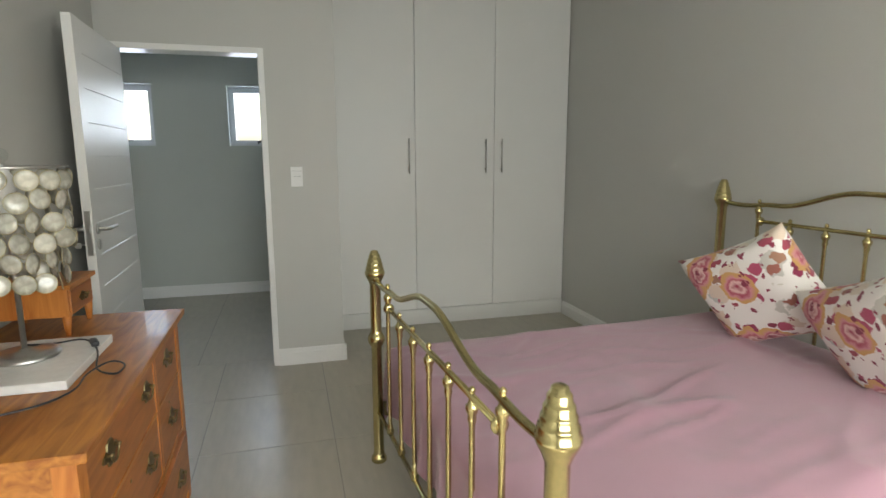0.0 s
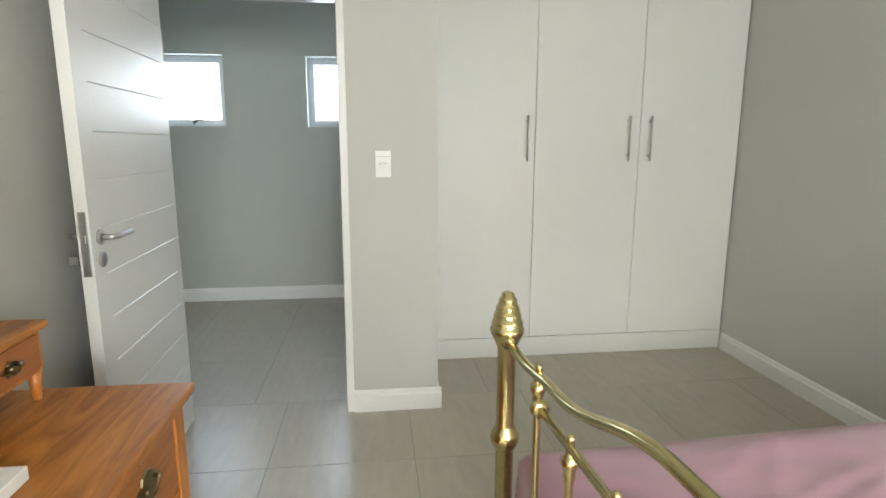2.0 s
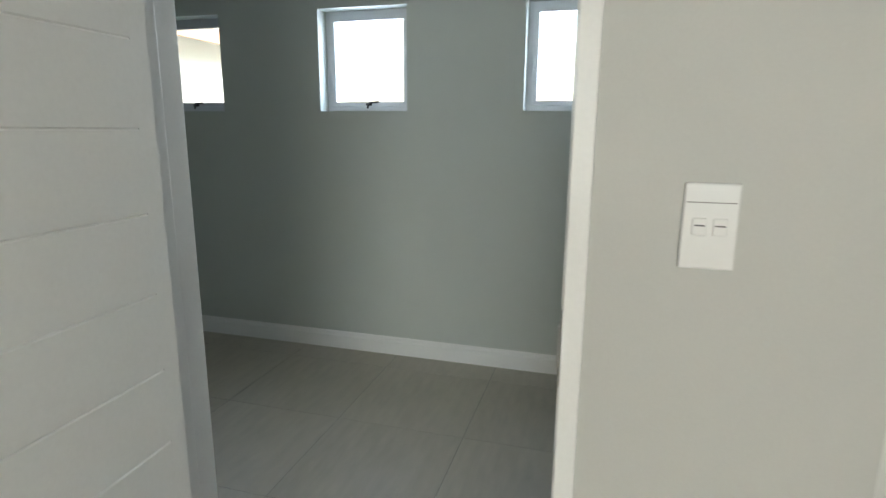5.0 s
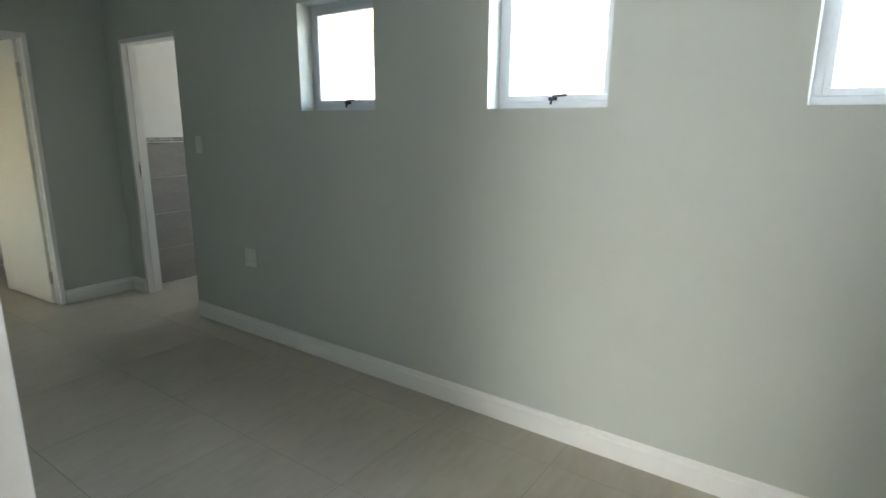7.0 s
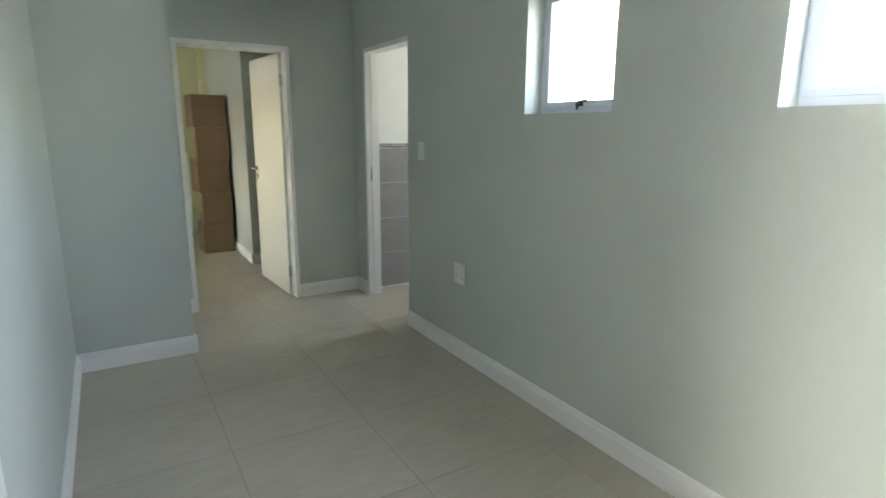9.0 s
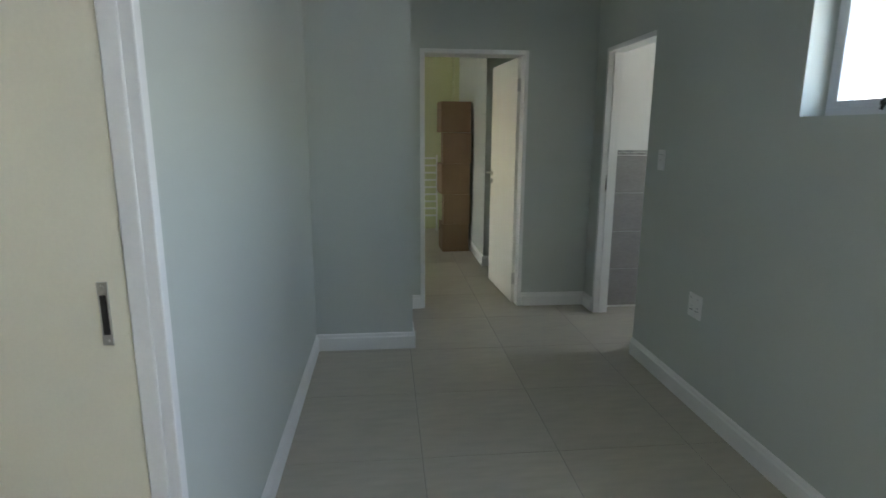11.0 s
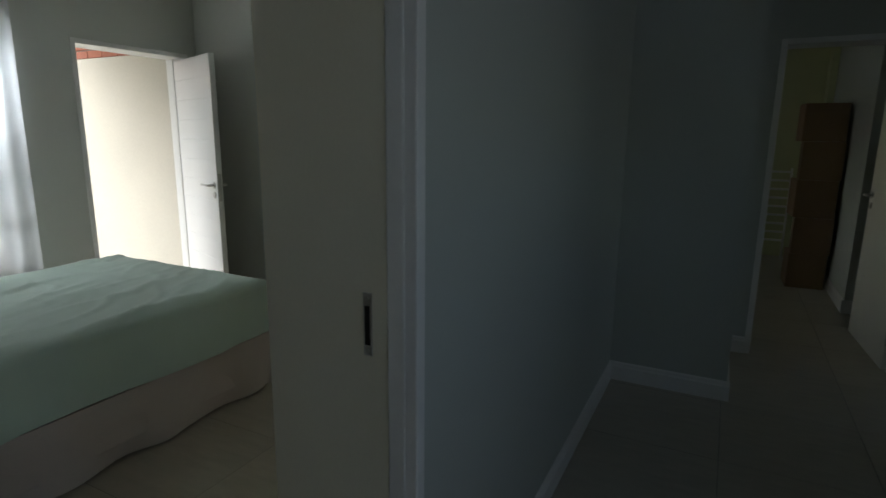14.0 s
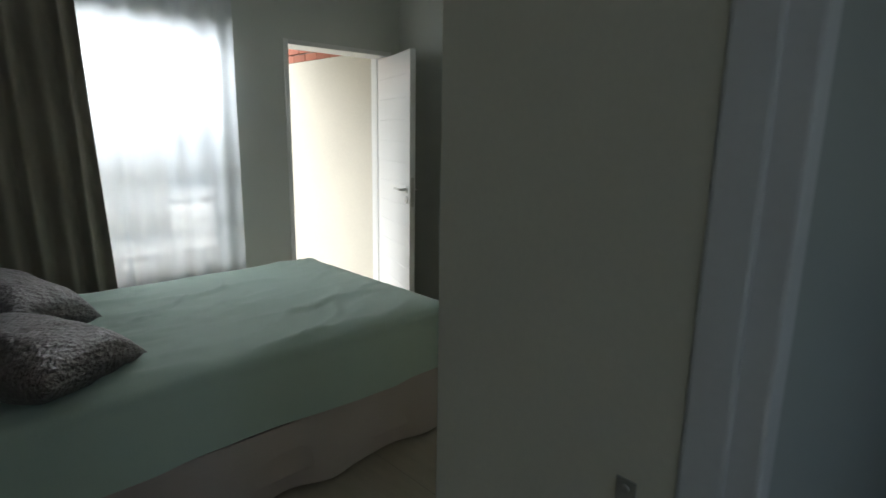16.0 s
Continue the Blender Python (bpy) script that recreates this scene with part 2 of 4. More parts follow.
# ---- mesh helpers ----
def bx(bm, x0, x1, y0, y1, z0, z1, bevel=0.0):
    r = bmesh.ops.create_cube(bm, size=1.0, matrix=Matrix.Translation(((x0 + x1) / 2, (y0 + y1) / 2, (z0 + z1) / 2)) @ Matrix.Diagonal((abs(x1 - x0), abs(y1 - y0), abs(z1 - z0), 1)))
    if bevel:
        vs = set(r["verts"])
        bmesh.ops.bevel(bm, geom=[e for e in bm.edges if e.verts[0] in vs and e.verts[1] in vs], offset=bevel, segments=2, profile=0.6, affect="EDGES")
    return bm


def block(*a, bevel=0.0):
    return bx(bmesh.new(), *a, bevel=bevel)


def lathe(profile, n=24):
    """A turned solid round z: rows of (radius, height)."""
    bm = bmesh.new()
    rings = [[bm.verts.new((r * math.cos(2 * math.pi * i / n), r * math.sin(2 * math.pi * i / n), z)) for i in range(n)] for r, z in profile]
    for a, b in zip(rings, rings[1:]):
        for i in range(n):
            bm.faces.new((a[i], a[(i + 1) % n], b[(i + 1) % n], b[i]))
    bm.faces.new(rings[0][::-1])
    bm.faces.new(rings[-1])
    return smooth(bm)


def smooth(bm):
    for f in bm.faces:
        f.smooth = True
    return bm


def tube(points, radius, n=12):
    bm = bmesh.new()
    pts = [Vector(p) for p in points]
    rings = []
    for i, p in enumerate(pts):
        d = (pts[min(i + 1, len(pts) - 1)] - pts[max(i - 1, 0)]).normalized()
        u = d.cross(Vector((0.31, 0.17, 0.93)) if abs(d.z) < 0.9 else Vector((1, 0.1, 0))).normalized()
        v = d.cross(u)
        rings.append([bm.verts.new(p + radius * (math.cos(2 * math.pi * k / n) * u + math.sin(2 * math.pi * k / n) * v)) for k in range(n)])
    for a, b in zip(rings, rings[1:]):
        for k in range(n):
            bm.faces.new((a[k], a[(k + 1) % n], b[(k + 1) % n], b[k]))
    bm.faces.new(rings[0][::-1])
    bm.faces.new(rings[-1])
    bmesh.ops.recalc_face_normals(bm, faces=bm.faces)
    return smooth(bm)


def grid(fn, nu, nv, close_v=False):
    bm = bmesh.new()
    vs = [[bm.verts.new(fn(i / nu, j / nv)) for j in range(nv + 1)] for i in range(nu + 1)]
    for i in range(nu):
        for j in range(nv):
            bm.faces.new((vs[i][j], vs[i + 1][j], vs[i + 1][j + 1], vs[i][j + 1]))
    return smooth(bm)


def mesh_of(bm, name, material):
    me = bpy.data.meshes.new(name)
    bm.normal_update()
    bm.to_mesh(me)
    bm.free()
    me.materials.append(material)
    return me


def part(name, bm, material, parent, label="", m=None):
    """Links a bmesh as one mesh object under a thing or a part."""
    ob = new(name, mesh_of(bm, name, material))
    ob.parent = parent
    if m is not None:
        ob.matrix_basis = m
    return tagged(ob, label)


def piece(name, me, parent, m):
    ob = new(name, me)
    ob.parent, ob.matrix_basis = parent, m
    return ob


def thing(name, label, category, m=None, group=""):
    ob = new(name)
    ob.empty_display_size = 0.1
    if m is not None:
        ob.matrix_basis = m
    return tagged(ob, label, category, group)


def setting(name, bm, material, label, category):
    return tagged(new(name, mesh_of(bm, name, material)), label, category, kind="structure")


def move(x, y, z, **k):
    return pose(x, y, z, **k)


CEIL = 2.75


def wall(name, axis, p0, p1, a0, a1, holes=(), material=None, label="", z0=-0.06, z1=CEIL):
    """A wall p0..p1 thick, running a0..a1 along the axis, with holes (a0, a1, z0, z1)."""
    bm = bmesh.new()

    def put(b0, b1, c0, c1):
        if b1 - b0 > 1e-4 and c1 - c0 > 1e-4:
            bx(bm, *((b0, b1, p0, p1) if axis == "x" else (p0, p1, b0, b1)), c0, c1)
    at = a0
    for h0, h1, c0, c1 in sorted(holes):
        put(at, h0, z0, z1)
        put(h0, h1, z0, c0)
        put(h0, h1, c1, z1)
        at = h1
    put(at, a1, z0, z1)
    return setting(name, bm, material or M_WALL, label or "smooth grey-green painted plaster wall", "wall")


def skirting(axis, at, out, a0, a1, h=0.115):
    """A moulded white skirting board on the wall face at `at`, standing out by the sign of out."""
    prof = [(0, 0), (0.018, 0), (0.018, h - 0.03), (0.013, h - 0.022), (0.011, h - 0.008), (0.005, h), (0, h)]
    bm = bmesh.new()
    ends = []
    for a in (a0, a1):
        ends.append([bm.verts.new((a, at + out * (o - 0.002), z) if axis == "x" else (at + out * (o - 0.002), a, z)) for o, z in prof])
    n = len(prof)
    for i in range(n):
        bm.faces.new((ends[0][i], ends[0][(i + 1) % n], ends[1][(i + 1) % n], ends[1][i]))
    bm.faces.new(ends[0])
    bm.faces.new(ends[1][::-1])
    bmesh.ops.recalc_face_normals(bm, faces=bm.faces)
    return setting("baseboard", bm, M_WHITE, "white painted moulded skirting board along the wall", "baseboard")


DOOR_TOP = 2.075
# ---- walls ----
wall("wall_corridor_south", "x", -0.078, 0.0, -5.295, 0.436, [(-2.02, -1.10, -0.06, DOOR_TOP), (-0.91, 0.0, -0.06, DOOR_TOP)])
wall("wall_bedroom_entrance", "x", -0.155, -0.078, -1.02, 0.436, [(-0.91, 0.0, -0.06, DOOR_TOP)], M_BED, "smooth warm grey painted plaster wall")
wall("wall_guest_entrance", "x", -0.155, -0.078, -5.295, -1.02, [(-2.02, -1.10, -0.06, DOOR_TOP)], M_WALL2, "pale grey-green painted plaster wall")
wall("wall_bedroom_nib", "y", 0.36, 0.4385, 0.0, 0.53, material=M_BED, label="smooth warm grey painted plaster return beside the cupboard")
WZ0, WZ1 = 1.517, 2.1
wall("wall_corridor_north", "x", 2.105, 2.325, -4.20, 0.6, [(-2.923, -2.35, WZ0, WZ1), (-1.666, -1.109, WZ0, WZ1), (-0.434, 0.125, WZ0, WZ1)])
wall("wall_bathroom_south", "x", 2.16, 2.27, -5.295, -4.20, [(-5.09, -4.235, -0.06, DOOR_TOP)])
wall("wall_corridor_west", "y", -5.515, -5.295, -1.7, 2.325, [(0.752, 1.607, -0.06, DOOR_TOP)])
wall("wall_corridor_nib", "y", -5.295, -4.43, 0.0, 0.646)
wall("wall_corridor_east", "y", 0.212, 0.436, 0.0, 2.105, [(1.15, 2.04, -0.06, 2.09)])
wall("wall_bedroom_west", "y", -1.08, -0.93, -5.52, -0.155, material=M_BED, label="smooth warm grey painted plaster wall")
wall("wall_bedroom_east", "y", 2.46, 2.75, -5.52, 1.15, material=M_BED, label="smooth warm grey painted plaster wall")
wall("wall_bedroom_south", "x", -5.52, -5.3, -0.93, 2.46, [(-0.2, 2.0, 0.85, 2.15)], material=M_BED, label="smooth warm grey painted plaster wall")
wall("wall_bedroom_north", "x", 1.08, 1.15, 0.436, 2.46, material=M_BED, label="smooth warm grey painted plaster wall")
wall("wall_guest_north", "x", -0.375, -0.155, -4.50, -1.988, material=M_CREAM, label="pale painted plaster wall return beside the doorway")
wall("wall_guest_south", "x", -3.765, -3.545, -4.72, -1.08, [(-3.03, -1.70, 0.64, 2.06), (-4.415, -3.475, -0.06, 2.095)], M_WALL2, "pale grey-green painted plaster wall")
wall("wall_guest_west", "y", -4.72, -4.50, -3.545, -0.155, material=M_WALL2, label="pale grey-green painted plaster wall")
wall("wall_bathroom_west", "y", -5.4, -5.19, 2.27, 4.4, material=M_CEIL, label="white painted bathroom wall above grey tiles")
wall("wall_bathroom_north", "x", 4.4, 4.6, -5.4, -3.9, [(-4.95, -4.15, 1.25, 2.15)], M_CEIL, "white painted bathroom wall")
wall("wall_bathroom_east", "y", -4.0, -3.9, 2.325, 4.4, material=M_PLASTER, label="cream plastered bathroom wing wall")
wall("wall_store_west", "y", -9.4, -9.2, -1.9, 1.53, material=M_YELLOW, label="pale yellow painted plaster wall")
wall("wall_store_north", "x", 1.53, 1.8, -9.4, -6.73, label="pale grey painted plaster wall")
wall("wall_store_alcove", "x", 2.9, 3.1, -6.95, -5.295)
wall("wall_store_alcove_end", "y", -6.95, -6.73, 1.8, 2.9)
wall("wall_store_south", "x", -1.9, -1.7, -9.2, -5.295, [(-7.9, -6.5, 1.05, 2.15)], M_YELLOW, "pale yellow painted plaster wall")
wall("wall_store_pier", "x", 1.46, 1.53, -9.2, -8.95, material=M_YELLOW, label="pale yellow plaster pier")
wall("wall_store_east", "y", -5.515, -5.295, 2.325, 3.1)
setting("ceiling", block(-9.4, 2.75, -5.52, 2.325, CEIL, CEIL + 0.12), M_CEIL, "plain white painted plaster ceiling", "ceiling")
setting("ceiling_bathroom", block(-5.4, -3.9, 2.325, 4.6, CEIL, CEIL + 0.12), M_CEIL, "plain white painted bathroom ceiling", "ceiling")
setting("ceiling_store", block(-6.95, -5.4, 2.325, 3.1, CEIL, CEIL + 0.12), M_CEIL, "plain white painted ceiling", "ceiling")

# skirting boards
for a0, a1 in ((-4.43, -2.02), (-1.10, -0.91), (0.0, 0.212)):
    skirting("x", 0.0, 1, a0, a1)
skirting("x", 2.105, -1, -4.20, 0.212)
skirting("y", -4.43, 1, 0.0, 0.664)
skirting("x", 0.646, 1, -5.295, -4.43)
skirting("y", -5.295, 1, 0.664, 0.752)
skirting("y", -5.295, 1, 1.607, 2.16)
skirting("x", 2.16, -1, -5.295, -5.09)
skirting("y", -4.20, -1, 2.105, 2.16)
skirting("x", -0.155, -1, 0.0, 0.454)
skirting("y", 0.436, 1, -0.155, 0.48)
skirting("y", 2.46, -1, -5.3, 0.48)
skirting("y", -0.93, 1, -5.3, -0.155)
skirting("x", 1.53, -1, -9.2, -6.73)
skirting("y", -6.73, 1, 1.512, 2.9)
skirting("x", -3.545, 1, -3.475, -1.08)
skirting("y", -4.50, 1, -3.545, -0.375)


def door_frame(name, axis, face0, face1, a0, a1, top, label, stop=None, lip=0.005):
    """A pressed-steel door frame lining an opening a0..a1, with lips on both wall faces."""
    ob = tagged(new(name), label, "door frame", kind="structure")

    def b(u0, u1, v0, v1, z0, z1):
        return block(*((u0, u1, v0, v1) if axis == "x" else (v0, v1, u0, u1)), z0, z1, bevel=0.004)
    w, mid = 0.035, (face0 + face1) / 2 if stop is None else stop
    part("jamb", b(a0, a0 + w, face0 - 0.005, face1 + lip, -0.01, top), M_WHITE, ob)
    part("jamb", b(a1 - w, a1, face0 - 0.005, face1 + lip, -0.01, top), M_WHITE, ob)
    part("head", b(a0 + w, a1 - w, face0 - 0.005, face1 + lip, top - w, top), M_WHITE, ob)
    part("stop_bead", b(a0 + w, a0 + w + 0.006, mid - 0.02, mid + 0.02, -0.01, top - w), M_WHITE, ob)
    part("stop_bead", b(a1 - w - 0.006, a1 - w, mid - 0.02, mid + 0.02, -0.01, top - w), M_WHITE, ob)
    return ob


def strike(parent, m):
    p = part("strike_plate", block(0, 0.002, -0.0105, 0.0105, -0.068, 0.068, bevel=0.0008), M_STEEL, parent, "steel strike plate with a recess painted dark", m)
    # No hole is cut: a thin dark block paints the recess's shade.
    part("latch_hole_shade", block(0.0021, 0.003, -0.0065, 0.0065, -0.045, 0.04), M_DARKHOLE, p)
    for z in (-0.058, 0.058):
        part("screw", lathe([(0.0042, 0), (0.004, 0.0012), (0.002, 0.0016)], 10), M_STEEL, p, m=pose(0.002, 0, z, 0, 90, 0))
    part("lip", block(0.0021, 0.005, 0.007, 0.0112, -0.03, 0.045, bevel=0.001), M_STEEL, p)


f1 = door_frame("door_frame_1", "x", -0.155, 0.0, -0.91, 0.0, DOOR_TOP, "white painted steel door frame of the bedroom", -0.08)
strike(f1, pose(-0.0365, -0.13, 1.05, 0, 0, 180))
f3 = door_frame("door_frame_3", "x", -0.155, 0.0, -2.02, -1.10, DOOR_TOP, "white painted steel door frame of the guest room", -0.03, 0.016)
part("rebate", block(-1.9848, -1.9820, -0.3748, -0.0505, 0.0, DOOR_TOP - 0.036), M_CREAM, f3, "cream painted rebate face")
strike(f3, pose(-1.9818, -0.098, 1.081))
f2 = door_frame("door_frame_2", "y", -5.515, -5.295, 0.752, 1.607, DOOR_TOP, "white painted steel door frame at the corridor's end", -5.36)
fb = door_frame("door_frame_4", "x", 2.16, 2.27, -5.09, -4.235, DOOR_TOP, "white painted steel door frame of the bathroom", 2.22)
strike(fb, pose(-5.0545, 2.2, 1.06))
fx = door_frame("door_frame_5", "x", -3.765, -3.545, -4.415, -3.475, 2.095, "white painted frame of the garden door", -3.70)


def lever(parent, side, x, y, z, sign):
    """Round-rose lever handle on a leaf lying along x; side is the outward y sign, sign the way the lever points."""
    h = part("door_handle", lathe([(0.026, 0), (0.026, 0.006), (0.024, 0.008)], 20), M_STEEL, parent, "brushed steel lever handle", pose(x, y, z, -90 * side, 0, 0))
    part("lever_arm", tube([(0, 0, 0.004), (0, 0, 0.04), (0.012 * sign, 0, 0.05), (0.03 * sign, 0, 0.052), (0.13 * sign, 0, 0.052)], 0.0095, 12), M_STEEL, h)
    part("keyhole_rose", lathe([(0.026, 0), (0.026, 0.006), (0.024, 0.008)], 20), M_STEEL, parent, "", pose(x, y, z - 0.075, -90 * side, 0, 0))
    return h


def door_leaf(name, label, m, width, flush=False, paint=M_WHITE, key=False, sides=(1, -1)):
    """A leaf along +x from its hinge at the origin, 40 mm thick, with horizontal V-jointed boards."""
    ob = tagged(new(name), label, "door", kind="structure")
    ob.matrix_basis = m
    top, t = 2.035, 0.02
    if flush:
        part("leaf", block(0, width, -t, t, 0.008, top, bevel=0.002), paint, ob)
    else:
        st, sh, n, g = 0.095, 0.04, 13, 0.003
        part("leaf", block(sh - 0.01, width - st + 0.01, -t + g, t - g, 0.012, top - 0.004), paint, ob)
        for x0, x1 in ((0, sh), (width - st, width)):
            part("stile", block(x0, x1, -t, t, 0.008, top), paint, ob)
        h = (top - 0.008) / n
        bm = bmesh.new()
        prof = [(-t + g, 0), (-t, g), (-t, h - g), (-t + g, h), (t - g, h), (t, h - g), (t, g), (t - g, 0)]
        ends = [[bm.verts.new((x, y, z)) for y, z in prof] for x in (sh, width - st)]
        for k in range(8):
            bm.faces.new((ends[0][k], ends[0][(k + 1) % 8], ends[1][(k + 1) % 8], ends[1][k]))
        bm.faces.new(ends[0])
        bm.faces.new(ends[1][::-1])
        bmesh.ops.recalc_face_normals(bm, faces=bm.faces)
        plank = mesh_of(bm, "plank", paint)
        for i in range(n):
            piece("plank", plank, ob, pose(0, 0, 0.008 + i * h))
    for s in sides:
        lever(ob, s, width - 0.06, s * t, 1.07, -1)
    lk = part("lock_face", block(width, width + 0.002, -0.012, 0.012, 0.95, 1.16, bevel=0.0006), M_STEEL, ob, "steel mortice lock face")
    part("latch_bolt", block(width + 0.002, width + 0.010, -0.006, 0.006, 1.06, 1.085, bevel=0.001), M_STEEL, lk)
    for z in (0.22, 1.82):
        part("hinge", block(-0.006, 0.001, -t * 0.8, t * 1.1, z - 0.05, z + 0.05, bevel=0.001), M_STEEL, ob)
    if key:
        k = part("key", tube([(0, 0, 0), (0, -0.03, 0)], 0.003, 8), M_STEEL, ob, "small steel key in the lock", pose(width - 0.06, -t - 0.006, 0.995))
        part("key_bow", block(-0.001, 0.001, -0.055, -0.028, -0.016, 0.010, bevel=0.0008), M_STEEL, k)
    return ob


door_leaf("door_1", "open white panelled door with horizontal grooves and steel lever", pose(-0.82, -0.165, 0, 0, 0, -88.3), 0.86, key=True)
door_leaf("door_2", "open plain cream flush door with steel handle", pose(-5.375, 1.560, 0, 0, 0, 183.6), 0.81, flush=True, paint=M_IVORY)
door_leaf("door_5", "open white grooved garden door with steel lever", pose(-4.365, -3.62, 0, 0, 0, 69.5), 0.76)


def window(name, x0, x1, z0, z1, y, sign, label, handle=True, rails=()):
    """An aluminium window in a wall along x; y is the plane of its frame, sign the way indoors."""
    ob = tagged(new(name), label, "window", kind="structure")
    w, d = 0.032, 0.025
    fr = part("window_frame", block(x0, x1, y - d, y + d, z0, z0 + w, bevel=0.003), M_ALU, ob)
    part("head_bar", block(x0, x1, y - d, y + d, z1 - w, z1, bevel=0.003), M_ALU, fr)
    part("side_bar", block(x0, x0 + w, y - d, y + d, z0 + w, z1 - w, bevel=0.003), M_ALU, fr)
    part("side_bar", block(x1 - w, x1, y - d, y + d, z0 + w, z1 - w, bevel=0.003), M_ALU, fr)
    s = 0.026
    yy = y + sign * 0.012
    for a in ((x0 + w, x1 - w, z0 + w, z0 + w + s), (x0 + w, x1 - w, z1 - w - s, z1 - w), (x0 + w, x0 + w + s, z0 + w + s, z1 - w - s), (x1 - w - s, x1 - w, z0 + w + s, z1 - w - s)):
        part("sash_bar", block(a[0], a[1], yy - 0.018, yy + 0.018, a[2], a[3], bevel=0.002), M_ALU, ob)
    for z in rails:
        part("transom", block(x0 + w, x1 - w, yy - 0.018, yy + 0.018, z - 0.02, z + 0.02, bevel=0.003), M_ALU, ob)
    g = part("pane", block(x0 + w + s, x1 - w - s, y - 0.003, y + 0.003, z0 + w + s, z1 - w - s), M_GLASS, ob, "clear glass pane")
    g.visible_shadow = False
    if handle:
        xc = (x0 + x1) / 2
        h = part("stay_handle", block(xc - 0.018, xc + 0.018, yy + sign * 0.018, yy + sign * 0.034, z0 + 0.034, z0 + 0.050, bevel=0.002), M_BLACK, ob, "black window stay handle")
        part("grip", tube([(xc, yy + sign * 0.03, z0 + 0.045), (xc + 0.01, yy + sign * 0.045, z0 + 0.052), (xc + 0.075, yy + sign * 0.05, z0 + 0.056)], 0.006, 8), M_BLACK, h)
        part("peg", tube([(xc - 0.004, yy + sign * 0.03, z0 + 0.04), (xc - 0.006, yy + sign * 0.036, z0 + 0.018)], 0.006, 8), M_BLACK, h)
    return ob


for i, (a, b) in enumerate(((-2.923, -2.35), (-1.666, -1.109), (-0.434, 0.125))):
    window("window_%d" % (i + 1), a, b, WZ0, WZ1, 2.235, -1, "small square white aluminium window high in the corridor wall")
window("window_4", -3.03, -1.70, 0.64, 2.06, -3.68, 1, "tall white aluminium window behind a sheer curtain", False, (1.53, 1.49, 1.284, 1.015))
window("window_5", -0.2, 2.0, 0.85, 2.15, -5.42, 1, "wide white aluminium bedroom window", False)
# Assumed windows, out of view, that hold the bathroom and store lamps.
for n, w in (("window_6", (-4.95, -4.15, 1.25, 2.15, 4.5, -1)), ("window_7", (-7.9, -6.5, 1.05, 2.15, -1.82, 1))):
    window(n, *w, "white aluminium window", False)

# ---- outdoors ----
setting("ground", block(-120, 120, -120, 120, -0.3, -0.12), M_PAVE, "grey concrete yard and ground", "ground")
yard = tagged(new("yard_wall"), "cream plastered yard wall with red brick courses above", "wall", kind="structure")
part("plaster_face", block(-4.65, -4.45, -7.5, -3.765, -0.14, 2.135), M_PLASTER, yard)
brick = mesh_of(block(-0.1, 0.105, -0.105, 0.105, 0, 0.066, bevel=0.004), "brick", M_BRICK)
for row in range(5):
    for k in range(17):
        piece("brick", brick, yard, pose(-4.56, -7.38 + k * 0.22 + (0.11 if row % 2 else 0) - 0.1, 2.14 + row * 0.078))
part("mortar", block(-4.63, -4.475, -7.5, -3.95, 2.136, 2.51), M_GROUT, yard)
house = thing("house", "white neighbouring house with a low tiled roof", "house")
part("wall", block(-12, 6, -24, -18, -0.13, 2.9), M_PLASTER, house)
bm = bmesh.new()
vs = [bm.verts.new(p) for p in ((-12.6, -17.4, 2.85), (6.6, -17.4, 2.85), (6.6, -24.6, 2.85), (-12.6, -24.6, 2.85), (-9, -21, 4.9), (3, -21, 4.9))]
for f in ((0, 1, 5, 4), (1, 2, 5), (2, 3, 4, 5), (3, 0, 4), (3, 2, 1, 0)):
    bm.faces.new([vs[i] for i in f])
part("roof", bm, M_ROOF, house)
for x in (-8, -4.5, -1, 2.5):
    p = part("window", block(x, x + 1.4, -18.03, -17.96, 1.0, 2.1), M_ALU, house)
    part("pane", block(x + 0.08, x + 1.32, -17.955, -17.95, 1.08, 2.02), M_BLACK, p)
setting("garden_wall", block(-4.4, 3.0, -9.3, -9.1, -0.13, 1.55), M_PLASTER, "low cream plastered garden wall", "wall")
eave = thing("roof_eave", "ochre fascia and white soffit over the bathroom wing", "roof")
part("soffit", block(-3.9, -3.6, 2.34, 4.9, 2.30, 2.32), M_CEIL, eave)
part("fascia", block(-3.6, -3.58, 2.34, 4.9, 2.19, 2.36, bevel=0.003), M_FASCIA, eave)

# ---- fixtures ----
bath = tagged(new("bathroom_tiling"), "grey bathroom wall tiles under a mosaic border", "wall tiles", kind="structure")
tile = mesh_of(block(0, 0.012, 0.001, 0.599, 0.001, 0.315, bevel=0.002), "tile", M_BATHTILE)
for j in range(3):
    for i in range(4):
        piece("tile", tile, bath, pose(-5.19, 2.276 + i * 0.6 - (0.3 if j % 2 else 0.0) + (0.28 if j % 2 else 0), 0.02 + j * 0.317))
tile2 = mesh_of(block(0, 0.012, 0.001, 0.599, 0.001, 0.30, bevel=0.002), "tile", M_BATHTILE)
for i in range(4):
    piece("tile", tile2, bath, pose(-5.19, 2.276 + i * 0.6, 0.971))
chip = mesh_of(block(0, 0.013, 0.001, 0.029, 0.001, 0.018, bevel=0.001), "mosaic_chip", M_MOSAIC)
for j in range(2):
    for i in range(44):
        piece("mosaic_chip", chip, bath, pose(-5.19, 2.276 + i * 0.03, 1.277 + j * 0.019))


